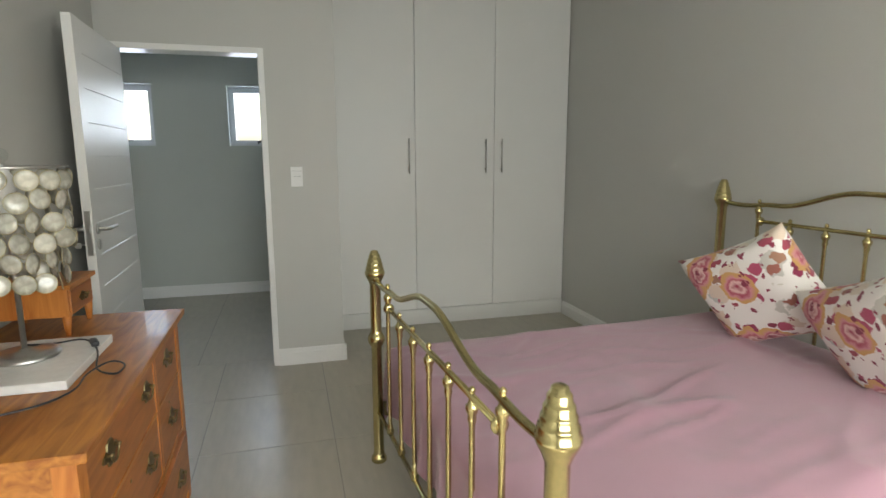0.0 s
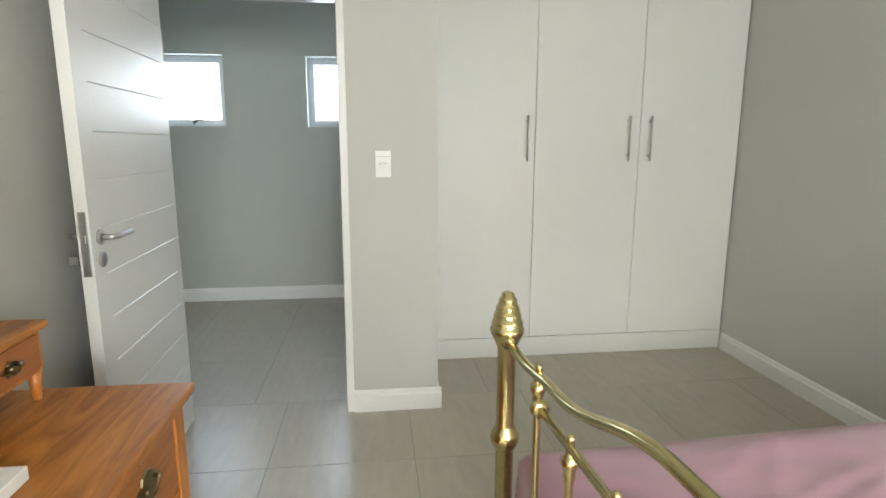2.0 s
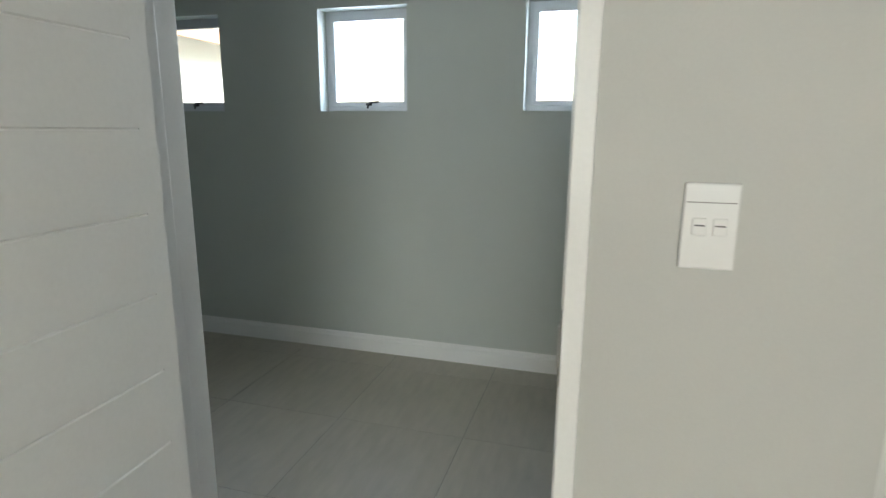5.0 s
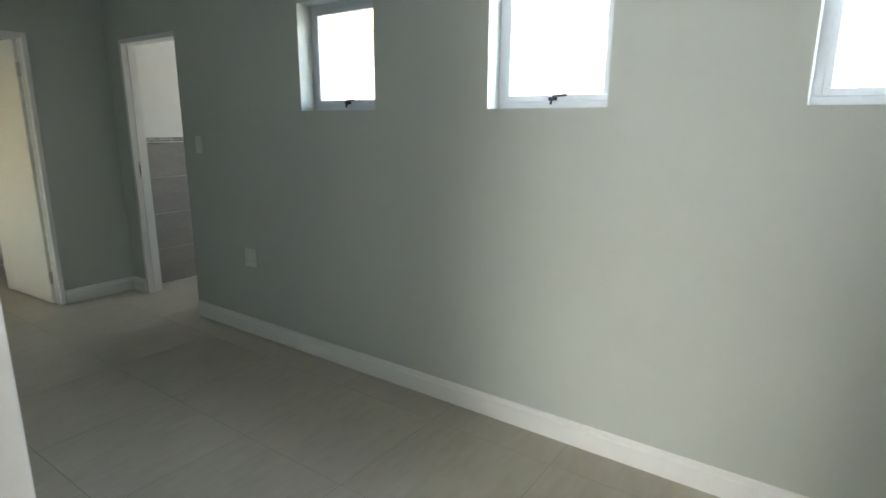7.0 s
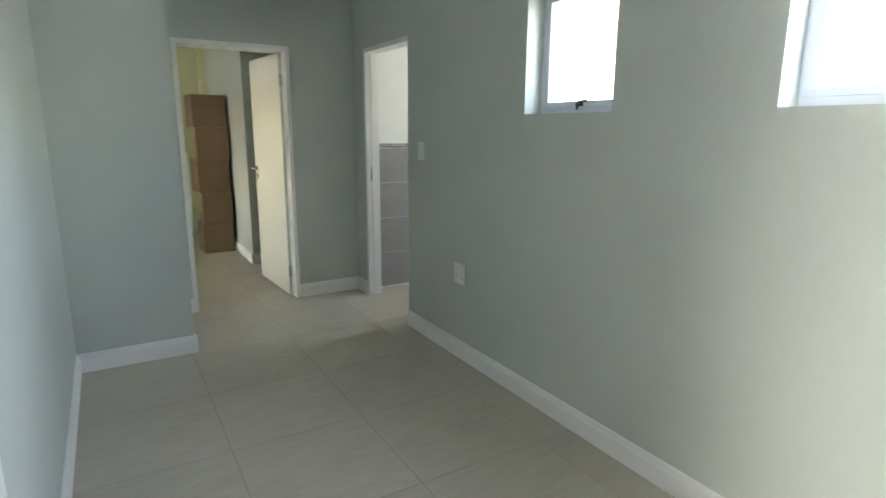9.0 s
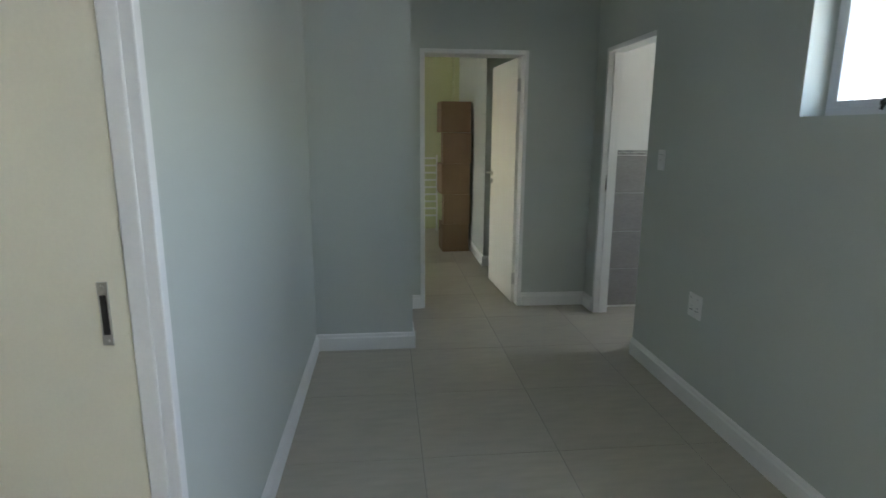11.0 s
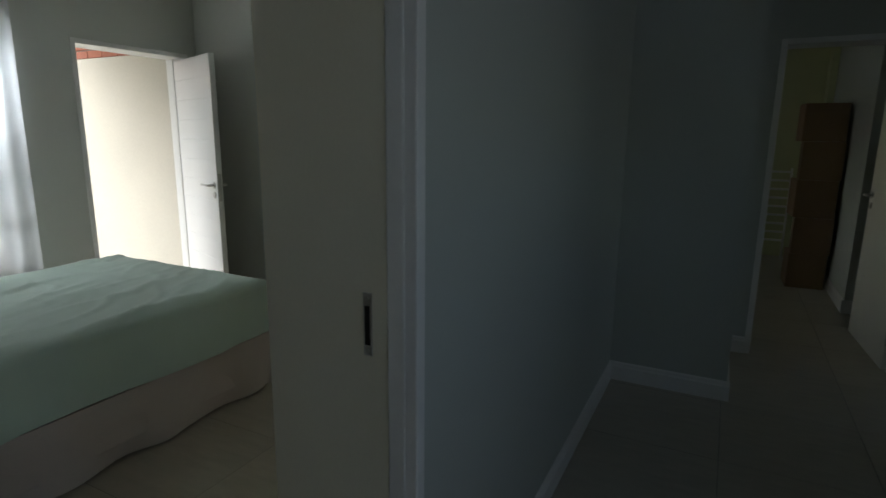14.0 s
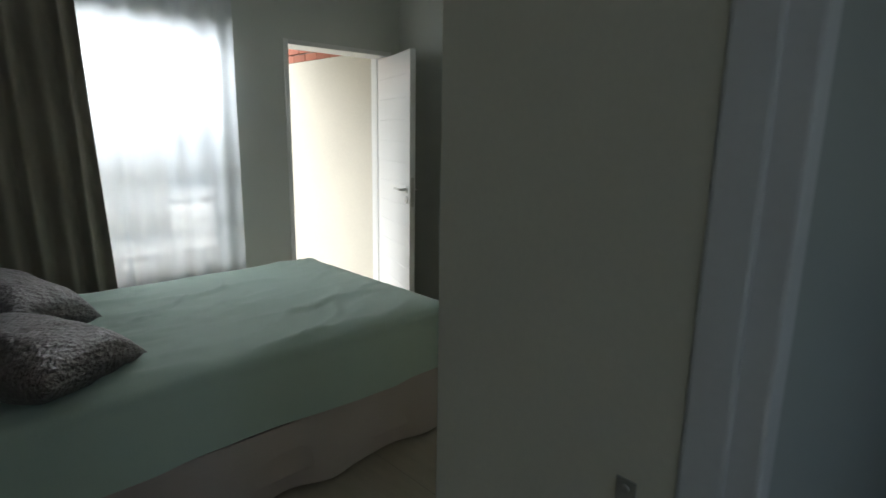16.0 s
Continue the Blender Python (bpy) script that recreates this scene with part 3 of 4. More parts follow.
def switch_plate(name, label, m, w, h, rockers, sockets=False):
    ob = thing(name, label, "light switch" if not sockets else "power socket", m)
    part("cover_plate", block(-w / 2, w / 2, 0, 0.009, -h / 2, h / 2, bevel=0.003), M_PLASTIC, ob)
    for dx, dz, pw, ph in rockers:
        k = part("rocker", block(dx - pw / 2, dx + pw / 2, 0.008, 0.0125, dz - ph / 2, dz + ph / 2, bevel=0.002), M_PLASTIC, ob)
        part("mark", block(dx - pw * 0.35, dx + pw * 0.35, 0.0124, 0.0129, dz + 0.001, dz + 0.003), M_BLACK, k)
    if sockets:
        for dx in (-0.028, 0.028):
            for ox, oz in ((0, 0.012), (-0.009, -0.006), (0.009, -0.006)):
                # Black chips on the plate paint the shade inside the pin holes.
                part("pin_hole_shade", block(dx + ox - 0.003, dx + ox + 0.003, 0.0088, 0.0094, oz - 0.02, oz - 0.014), M_BLACK, ob)
    else:
        # A thin dark strip paints the groove's shade; nothing is cut in.
        part("groove_shade", block(-w / 2 + 0.004, w / 2 - 0.004, 0.0088, 0.0093, h / 2 - 0.029, h / 2 - 0.0275), M_GROUT, ob)
    return ob


switch_plate("light_switch", "white double light switch plate on the grey wall", pose(0.169, -0.155, 1.278, 0, 0, 180), 0.076, 0.128, [(-0.014, 0.0, 0.02, 0.026), (0.014, 0.0, 0.02, 0.026)])
switch_plate("light_switch", "white narrow light switch beside the bathroom door", pose(-4.0, 2.105, 1.295, 0, 0, 180), 0.075, 0.12, [(0.0, 0.0, 0.022, 0.03)])
switch_plate("power_socket", "white double power socket low on the corridor wall", pose(-3.50, 2.105, 0.554, 0, 0, 180), 0.118, 0.128, [(-0.03, 0.04, 0.016, 0.022), (0.03, 0.04, 0.016, 0.022)], True)

# ---- security gate and garden door at the corridor's east end ----
gate = thing("security_gate", "white steel security gate edge folded against the wall", "gate")
part("gate_post", block(0.062, 0.094, 2.0, 2.032, 0.12, 2.1, bevel=0.003), M_WHITE, gate)
part("lock_box", block(0.018, 0.062, 1.995, 2.036, 1.32, 1.5, bevel=0.004), M_WHITE, gate)
for z in (0.24, 1.44):
    part("hinge_lug", block(0.094, 0.14, 2.008, 2.026, z - 0.012, z + 0.012, bevel=0.002), M_WHITE, gate)
part("foot_bracket", block(0.03, 0.062, 2.006, 2.104, 0.14, 0.175, bevel=0.003), M_WHITE, gate)
part("wall_bracket", block(0.066, 0.09, 2.03, 2.104, 1.38, 1.41), M_WHITE, gate)
gd = tagged(new("door_6"), "white glazed outside door with steel bars", "door", kind="structure")
for y0, y1, z0, z1 in ((1.15, 1.21, 0, 2.09), (1.98, 2.04, 0, 2.09), (1.21, 1.98, 2.03, 2.09)):
    part("frame_bar", block(0.205, 0.27, y0, y1, z0, z1, bevel=0.004), M_WHITE, gd)
part("lower_panel", block(0.225, 0.26, 1.21, 1.98, 0.0, 1.32, bevel=0.004), M_WHITE, gd)
part("mid_rail", block(0.212, 0.265, 1.21, 1.98, 1.42, 1.47, bevel=0.004), M_WHITE, gd)
for y in (1.32, 1.54, 1.76):
    part("bar", block(0.218, 0.236, y - 0.012, y + 0.012, 1.47, 2.03, bevel=0.003), M_WHITE, gd)
part("cross_bar", block(0.218, 0.236, 1.21, 1.98, 1.70, 1.725, bevel=0.003), M_WHITE, gd)
part("pane", block(0.244, 0.25, 1.21, 1.98, 1.32, 2.03), M_GLASS, gd)
part("latch", block(0.20, 0.225, 1.60, 1.66, 1.36, 1.38, bevel=0.002), M_BLACK, gd)
# Added wall that closes off the outside, so the door's panes look grey.
setting("pane_backing_wall", block(0.75, 0.95, 1.16, 3.5, -0.13, 2.6), M_PLASTER, "plain plastered wall added behind the glazed door", "wall")

# ---- bedroom: built-in cupboards ----
cup = thing("built_in_cupboard", "white floor-to-ceiling built-in cupboard with three doors", "cupboard")
CF = 0.50
part("carcass", block(0.438, 2.458, CF + 0.025, 1.07, 0.0, CEIL - 0.002), M_CUP, cup)
part("plinth", block(0.438, 2.458, CF + 0.004, CF + 0.022, 0.0, 0.128), M_CUP, cup)
for x0, x1, hx in ((0.442, 1.109, 1.056), (1.113, 1.784, 1.705), (1.788, 2.452, 1.845)):
    d = part("cupboard_door", block(x0, x1, CF, CF + 0.018, 0.134, CEIL - 0.03, bevel=0.0012), M_CUP, cup)
    hd = part("bar_handle", tube([(hx, CF - 0.035, 1.272), (hx, CF - 0.035, 1.548)], 0.006, 12), M_STEEL, d, "slim brushed steel bar handle")
    for z in (1.305, 1.515):
        part("handle_post", tube([(hx, CF - 0.035, z), (hx, CF, z)], 0.005, 10), M_STEEL, d)

# ---- bedroom: brass bed ----
bed = thing("brass_bed", "polished brass double bed with spindled footboard", "bed", pose(0.463, -1.54, 0, 0, 0, 2.6))
W = 1.55


def post(x, y, top):
    s = top - 0.0
    prof = [(0.032, 0.0), (0.036, 0.006), (0.035, 0.022), (0.027, 0.034), (0.024, 0.05), (0.024, s * 0.56), (0.030, s * 0.568), (0.037, s * 0.583), (0.039, s * 0.60), (0.034, s * 0.612), (0.028, s * 0.622), (0.024, s * 0.635),
            (0.024, s - 0.150), (0.027, s - 0.146), (0.030, s - 0.136), (0.036, s - 0.124), (0.041, s - 0.114), (0.044, s - 0.107), (0.0445, s - 0.097), (0.041, s - 0.094), (0.0405, s - 0.080), (0.0395, s - 0.076), (0.036, s - 0.074), (0.0355, s - 0.060), (0.034, s - 0.056), (0.031, s - 0.054), (0.0305, s - 0.040), (0.028, s - 0.036), (0.0245, s - 0.034), (0.024, s - 0.020), (0.021, s - 0.015), (0.018, s - 0.013), (0.0165, s - 0.004), (0.010, s)]
    p = part("bed_post", lathe(prof, 28), M_BRASS, bed, "brass post with ribbed finial", pose(x, y, 0))
    return p


def spindle(x, y, z0, z1):
    h = z1 - z0
    prof = [(0.014, 0), (0.016, 0.012), (0.011, 0.035), (0.0085, 0.05), (0.0085, h - 0.075), (0.010, h - 0.065), (0.0125, h - 0.055), (0.011, h - 0.045), (0.017, h - 0.03), (0.018, h - 0.018), (0.012, h - 0.012), (0.009, h), (0.0065, h + 0.010), (0.009, h + 0.022), (0.009, h + 0.028), (0.003, h + 0.034)]
    part("spindle", lathe(prof, 16), M_BRASS, bed, "", pose(x, y, z0))


def bump(u):
    """Height of the arched rail over its ends; u runs 0..1 across the bed."""
    e = min(u, 1 - u) * 2
    a = max(0.0, min(1.0, (e - 0.46) / 0.48))
    dip = -0.012 * math.sin(math.pi * min(1, e / 0.36))
    return dip + 0.082 * a * a * (3 - 2 * a)


def bed_end(x0, top, rail, mid, low, skew=0.0):
    """One end of the bed; skew sets its far post a little further along the bed."""
    def at(y):
        return x0 - skew * y / W

    for y in (0.0, -W):
        post(at(y), y, top)
        part("rail_rosette", lathe([(0.012, 0), (0.022, 0.006), (0.024, 0.012), (0.016, 0.02), (0.012, 0.034)], 18), M_BRASS, bed, "", pose(at(y), y + (-0.012 if y == 0 else 0.012), rail, 90 if y == 0 else -90, 0, 0))
    part("arched_rail", tube([(at(-W * i / 48), -W * i / 48, rail + bump(i / 48)) for i in range(49)], 0.0115, 12), M_BRASS, bed, "arched brass top rail")
    ys = [-0.235, -W + 0.235]
    part("middle_rail", tube([(at(ys[0]), ys[0], mid), (at(ys[1]), ys[1], mid)], 0.0095, 12), M_BRASS, bed)
    part("lower_rail", tube([(x0, 0, low), (at(-W), -W, low)], 0.0095, 12), M_BRASS, bed)
    for y in ys:
        spindle(at(y), y, low, rail + bump(-y / W) - 0.004)
        part("rail_boss", lathe([(0.012, 0), (0.022, 0.004), (0.022, 0.012), (0.011, 0.018)], 16), M_BRASS, bed, "", pose(at(y), y + (-0.008 if y > -W / 2 else 0.008), mid, 90 if y > -W / 2 else -90, 0, 0))
    for k in range(1, 6):
        y = ys[0] + (ys[1] - ys[0]) * k / 6
        spindle(at(y), y, low, mid - 0.006)


bed_end(0.0, 1.0, 0.875, 0.80, 0.25, 0.035)
bed_end(1.905, 1.28, 1.165, 1.08, 0.42)
for y in (-0.03, -W + 0.03):
    part("side_rail", block(0.02, 1.89, y - 0.015, y + 0.015, 0.24, 0.30, bevel=0.004), M_OLDBRASS, bed)
part("base", block(0.06, 1.87, -W + 0.05, -0.05, 0.26, 0.34, bevel=0.01), M_VALANCE, bed)
mattress = tagged(new("mattress", mesh_of(block(0.06, 1.875, -W + 0.04, -0.04, 0.345, 0.545, bevel=0.035), "mattress", M_VALANCE)), "thick mattress hidden under the pink cover", "mattress")
mattress.matrix_basis = bed.matrix_basis


def drape(x0, x1, y0, y1, top, drops, wr, seed, thick=0.02, folds=26.0, step=0.02, ridge=0.012):
    """A cover over a bed: top area x0..x1, y0..y1 and drops (x0, x1, y0, y1 sides) with soft folds."""
    dx0, dx1, dy0, dy1 = drops
    nu, nv = int((x1 - x0 + dx0 + dx1) / step), int((y1 - y0 + dy0 + dy1) / step)

    def fn(i, j):
        u = x0 - dx0 + i * (x1 - x0 + dx0 + dx1)
        v = y0 - dy0 + j * (y1 - y0 + dy0 + dy1)
        cx, cy = min(max(u, x0), x1), min(max(v, y0), y1)
        ox, oy = u - cx, v - cy
        down = max(abs(ox), abs(oy)) + 0.25 * min(abs(ox), abs(oy))
        p = Vector((cx * 3 + seed, cy * 3, seed))
        w = wr * (noise.noise(p) * 1.0 + 0.6 * noise.noise(Vector((cx * 2.2 + cy * 7.5, cy * 1.5 - cx * 2, seed + 4))) + 0.35 * noise.noise(p * 4.1))
        for q, (ax, ay) in enumerate(((1.4, 3.4), (1.9, 4.4), (1.0, 5.2))):
            w += ridge * max(0.0, 1 - abs(noise.noise(Vector((cx * ax + q * 7, cy * ay - cx * 0.8, seed + q)))) * 7) ** 2 * max(0.0, 0.35 + noise.noise(Vector((cx * 1.7, cy * 1.7, seed + 11 + q))))
        edge = min(cx - x0, x1 - cx, cy - y0, y1 - cy)
        crown = 0.022 * (1 - max(0.0, 1 - edge / 0.09) ** 2)
        z = top + crown - 0.022 + w * min(1, edge / 0.08)
        out = Vector((0, 0))
        if down > 0:
            f = (0.006 + 0.05 * down) * (1.0 + 0.8 * math.sin((cx * (1 if abs(oy) >= abs(ox) else 0) + cy * (1 if abs(ox) > abs(oy) else 0)) * folds + 2 * noise.noise(Vector((cx * 4, cy * 4, seed)))))
            out = Vector((ox, oy)).normalized() * (0.010 + f)
            z = top - 0.022 - down
        return (cx + out.x, cy + out.y, z)
    return grid(fn, nu, nv)


cover = tagged(new("duvet_cover", mesh_of(drape(0.05, 1.88, -W + 0.035, -0.035, 0.578, (0.24, 0.0, 0.34, 0.34), 0.007, 4.0, ridge=0.017), "duvet_cover", M_PINK)), "creased dusty pink duvet cover draped over the bed", "bedding")
cover.matrix_basis = bed.matrix_basis


def cushion(name, label, material, m, w, h, t, seed):
    """A soft square cushion in its xz plane with pinched corners."""
    bm = bmesh.new()
    n = 30
    sides = []
    for s in (1, -1):
        vs = []
        for i in range(n + 1):
            row = []
            for j in range(n + 1):
                u, v = 2 * i / n - 1, 2 * j / n - 1
                k = 1 - 0.11 * (1 - v * v) * abs(u) ** 3, 1 - 0.11 * (1 - u * u) * abs(v) ** 3
                th = t * ((1 - u ** 4) * (1 - v ** 4)) ** 0.55
                th += 0.016 * noise.noise(Vector((u * 3 + seed, v * 3, s))) * (1 - max(abs(u), abs(v)) ** 6)
                row.append(bm.verts.new((u * w / 2 * k[0], s * th / 2, v * h / 2 * k[1])))
            vs.append(row)
        for i in range(n):
            for j in range(n):
                q = (vs[i][j], vs[i + 1][j], vs[i + 1][j + 1], vs[i][j + 1])
                bm.faces.new(q if s < 0 else q[::-1])
        sides.append(vs)
    bmesh.ops.remove_doubles(bm, verts=bm.verts, dist=0.0008)
    bmesh.ops.recalc_face_normals(bm, faces=bm.faces)
    ob = tagged(new(name, mesh_of(smooth(bm), name, material)), label, "cushion")
    ob.matrix_basis = m
    return ob


cushion("pillow", "white pillow with large magenta and rose flowers", M_FLORAL, pose(2.06, -2.04, 0.825) @ pose(0, 0, 0, 0, 0, 110) @ pose(0, 0, 0, -24, 0, 0) @ pose(0, 0, 0, 0, 28, 0), 0.56, 0.50, 0.19, 1.0)
cushion("pillow", "white pillow with large magenta and rose flowers", M_FLORAL, pose(2.03, -2.62, 0.80) @ pose(0, 0, 0, 0, 0, 84) @ pose(0, 0, 0, -30, 0, 0) @ pose(0, 0, 0, 0, 24, 0), 0.60, 0.46, 0.19, 5.0)

# ---- bedroom: dressing chest ----
chest = thing("dressing_chest", "honey-coloured wooden dressing chest with brass-plated drawer pulls", "chest of drawers")
X0, X1, Y0, Y1, TOP = -0.905, -0.345, -2.70, -1.575, 0.803
part("tabletop", block(X0 - 0.005, -0.318, -2.722, -1.557, TOP - 0.024, TOP, bevel=0.005), M_WOODY, chest)
for y0, y1 in ((Y0, Y0 + 0.055), (Y1 - 0.055, Y1)):
    for x0, x1 in ((X0, X0 + 0.05), (X1 - 0.05, X1)):
        part("corner_post", block(x0, x1, y0, y1, 0.0, TOP - 0.024, bevel=0.003), M_WOODZ, chest)
    part("side_panel", block(X0 + 0.05, X1 - 0.05, y0 + 0.016, y1 - 0.016, 0.1, TOP - 0.024), M_WOODZ, chest)
    part("side_top_rail", block(X0 + 0.05, X1 - 0.05, y0 + 0.006, y1 - 0.006, TOP - 0.115, TOP - 0.0245, bevel=0.003), M_WOODY, chest)
    part("side_low_rail", block(X0 + 0.05, X1 - 0.05, y0 + 0.006, y1 - 0.006, 0.08, 0.16, bevel=0.003), M_WOODY, chest)
part("back_panel", block(X0, X0 + 0.012, Y0 + 0.055, Y1 - 0.055, 0.08, TOP - 0.024), M_WOODY, chest)
part("inner_carcass", block(X0 + 0.014, X1 - 0.022, Y0 + 0.056, Y1 - 0.056, 0.09, TOP - 0.026), M_DRAWER, chest)
DIV = -1.985
for z in (0.335, 0.08):
    part("drawer_rail", block(X1 - 0.03, X1 - 0.002, Y0 + 0.055, Y1 - 0.055, z - 0.022, z, bevel=0.002), M_WOODY, chest)
part("divider", block(X1 - 0.03, X1 - 0.002, DIV - 0.018, DIV + 0.018, 0.335, TOP - 0.026, bevel=0.002), M_WOODZ, chest)
part("drawer_rail", block(X1 - 0.03, X1 - 0.002, Y0 + 0.055, DIV - 0.018, 0.550, 0.565, bevel=0.002), M_WOODY, chest)
part("drawer_rail", block(X1 - 0.03, X1 - 0.002, DIV + 0.018, Y1 - 0.055, 0.550, 0.565, bevel=0.002), M_WOODY, chest)


def pull(parent, x, y, z, s=1.2):
    """A pierced back plate with a hanging bail, facing +x."""
    bm = bmesh.new()
    out = []
    for k in range(28):
        a = 2 * math.pi * k / 28
        r = 1 + 0.22 * math.cos(4 * a) + 0.10 * math.cos(6 * a)
        out.append((0.040 * s * r * math.cos(a), 0.026 * s * r * math.sin(a)))
    lo = [bm.verts.new((x, y + a, z + b)) for a, b in out]
    hi = [bm.verts.new((x + 0.0035, y + a * 0.94, z + b * 0.94)) for a, b in out]
    for k in range(28):
        bm.faces.new((lo[k], lo[(k + 1) % 28], hi[(k + 1) % 28], hi[k]))
    bm.faces.new(hi)
    bmesh.ops.recalc_face_normals(bm, faces=bm.faces)
    p = part("back_plate", bm, M_OLDBRASS, parent, "aged brass drawer pull")
    for dy in (-0.026 * s, 0.026 * s):
        part("knob", lathe([(0.006, 0), (0.005, 0.008), (0.007, 0.012), (0.003, 0.016)], 10), M_OLDBRASS, p, "", pose(x + 0.003, y + dy, z + 0.006, 0, 90, 0))
    part("bail", tube([(x + 0.013, y + 0.026 * s * math.cos(math.pi * k / 10), z + 0.006 - 0.024 * s * math.sin(math.pi * k / 10)) for k in range(11)], 0.0032, 8), M_OLDBRASS, p)


for y0, y1, z0, z1, pulls in ((Y0 + 0.058, DIV - 0.021, 0.568, TOP - 0.03, (0.25, 0.84)), (Y0 + 0.058, DIV - 0.021, 0.338, 0.547, (0.25, 0.80)), (DIV + 0.021, Y1 - 0.058, 0.568, TOP - 0.03, (0.5,)), (DIV + 0.021, Y1 - 0.058, 0.338, 0.547, (0.5,)), (Y0 + 0.058, Y1 - 0.058, 0.083, 0.310, (0.18, 0.82))):
    d = part("drawer", block(X1 - 0.022, X1 - 0.004 + (0.016 if z0 < 0.2 else 0), y0, y1, z0, z1, bevel=0.003), M_DRAWER, chest)
    for q in pulls:
        pull(d, X1 - 0.004 + (0.016 if z0 < 0.2 else 0), y0 + (y1 - y0) * q, (z0 + z1) / 2 + 0.01)
    part("keyhole", lathe([(0.006, 0), (0.005, 0.002)], 10), M_OLDBRASS, d, "", pose(X1 - 0.004 + (0.016 if z0 < 0.2 else 0), (y0 + y1) / 2 - 0.02, z1 - 0.03, 0, 90, 0))


def jewel_box(y0, y1):
    """A little one-drawer box on tapered legs that stands on the chest's back edge."""
    x0, x1, z0 = -0.865, -0.625, TOP
    ob = part("glove_box", block(x0, x1, y0, y1, z0 + 0.068, z0 + 0.165, bevel=0.003), M_WOODZ, chest, "small wooden glove box on legs")
    part("box_top", block(x0 - 0.008, x1 + 0.014, y0 - 0.012, y1 + 0.012, z0 + 0.165, z0 + 0.181, bevel=0.003), M_WOODY, ob)
    for x in (x0 + 0.014, x1 - 0.014):
        for y in (y0 + 0.014, y1 - 0.014):
            part("box_leg", lathe([(0.009, 0.0), (0.016, 0.072)], 8), M_WOODZ, ob, "", pose(x, y, z0))
    d = part("small_drawer", block(x1 - 0.004, x1 + 0.005, y0 + 0.016, y1 - 0.016, z0 + 0.078, z0 + 0.155, bevel=0.002), M_DRAWER, ob)


jewel_box(-1.845, -1.605)
pull(chest, -0.620, -1.725, TOP + 0.115, 0.62)
jewel_box(-2.68, -2.44)
part("mirror_post", block(-0.895, -0.86, -1.87, -1.835, TOP, TOP + 0.62, bevel=0.004), M_WOODZ, chest)
part("mirror_post", block(-0.895, -0.86, -2.45, -2.415, TOP, TOP + 0.62, bevel=0.004), M_WOODZ, chest)
part("mirror_back_board", block(-0.895, -0.875, -2.415, -1.87, TOP, TOP + 0.14, bevel=0.003), M_WOODY, chest)

# ---- on the chest ----
slab = tagged(new("marble_slab", mesh_of(block(-0.855, -0.472, -2.352, -1.948, TOP + 0.001, TOP + 0.027, bevel=0.003), "marble_slab", M_MARBLE)), "square white marble slab under the lamp", "slab")
LZ = TOP + 0.028
lamp = thing("table_lamp", "table lamp with a tiered shade of capiz shell discs", "lamp", pose(-0.655, -2.115, LZ))
part("base", lathe([(0.088, 0), (0.09, 0.004), (0.085, 0.012), (0.05, 0.017), (0.02, 0.021), (0.014, 0.026)], 36), M_STEEL, lamp, "round brushed metal foot")
part("stem", lathe([(0.0075, 0.02), (0.0075, 0.545), (0.012, 0.550), (0.012, 0.560)], 14), M_STEEL, lamp)
part("finial", lathe([(0.006, 0.555), (0.009, 0.563), (0.018, 0.573), (0.021, 0.585), (0.016, 0.598), (0.004, 0.603)], 16), M_GLASS, lamp, "clear glass ball finial")
R = 0.155
part("shade_ring", tube([(R * math.cos(2 * math.pi * k / 48), R * math.sin(2 * math.pi * k / 48), 0.550) for k in range(49)], 0.004, 8), M_STEEL, lamp)
for k in range(3):
    a = 2 * math.pi * k / 3 + 0.4
    part("spoke", tube([(0, 0, 0.550), (R * math.cos(a), R * math.sin(a), 0.550)], 0.003, 8), M_STEEL, lamp)
part("bulb_holder", lathe([(0.018, 0.405), (0.018, 0.465), (0.028, 0.485), (0.03, 0.515), (0.014, 0.545)], 16), M_PLASTIC, lamp)
disc = mesh_of(lathe([(0.014, -0.0014), (0.0275, -0.0007), (0.0275, 0.0007), (0.014, 0.0014)], 20), "shell_disc", M_SHELL)
rim = mesh_of(tube([(0.0279 * math.cos(2 * math.pi * k / 20), 0.0279 * math.sin(2 * math.pi * k / 20), 0) for k in range(21)], 0.0012, 5), "disc_rim", M_SHELL_RIM)
rnd = random.Random(4)
for ring in range(6):
    n = 15
    rr = R - (0.004 if ring < 4 else 0.03)
    for k in range(n):
        a = 2 * math.pi * (k + 0.5 * (ring % 2)) / n + rnd.uniform(-0.05, 0.05)
        m = pose(rr * math.cos(a), rr * math.sin(a), 0.518 - 0.057 * ring + rnd.uniform(-0.005, 0.005), 90 + rnd.uniform(-9, 9), 0, math.degrees(a) + 90 + rnd.uniform(-38, 38))
        p = piece("shell_disc", disc, lamp, m)
        piece("disc_rim", rim, p, Matrix.Identity(4))
cord = thing("lamp_cord", "thin black lamp cord with an inline switch", "cord")
pts = []
ctrl = [(-0.66, -2.10, LZ + 0.03), (-0.62, -2.03, LZ + 0.006), (-0.55, -2.0, LZ + 0.005), (-0.50, -2.05, LZ + 0.005), (-0.466, -2.12, LZ - 0.004), (-0.44, -2.22, TOP + 0.005), (-0.38, -2.27, TOP + 0.005), (-0.375, -2.20, TOP + 0.005), (-0.42, -2.17, TOP + 0.008), (-0.455, -2.25, TOP + 0.006), (-0.455, -2.37, TOP + 0.005), (-0.52, -2.46, TOP + 0.005), (-0.68, -2.52, TOP + 0.005)]
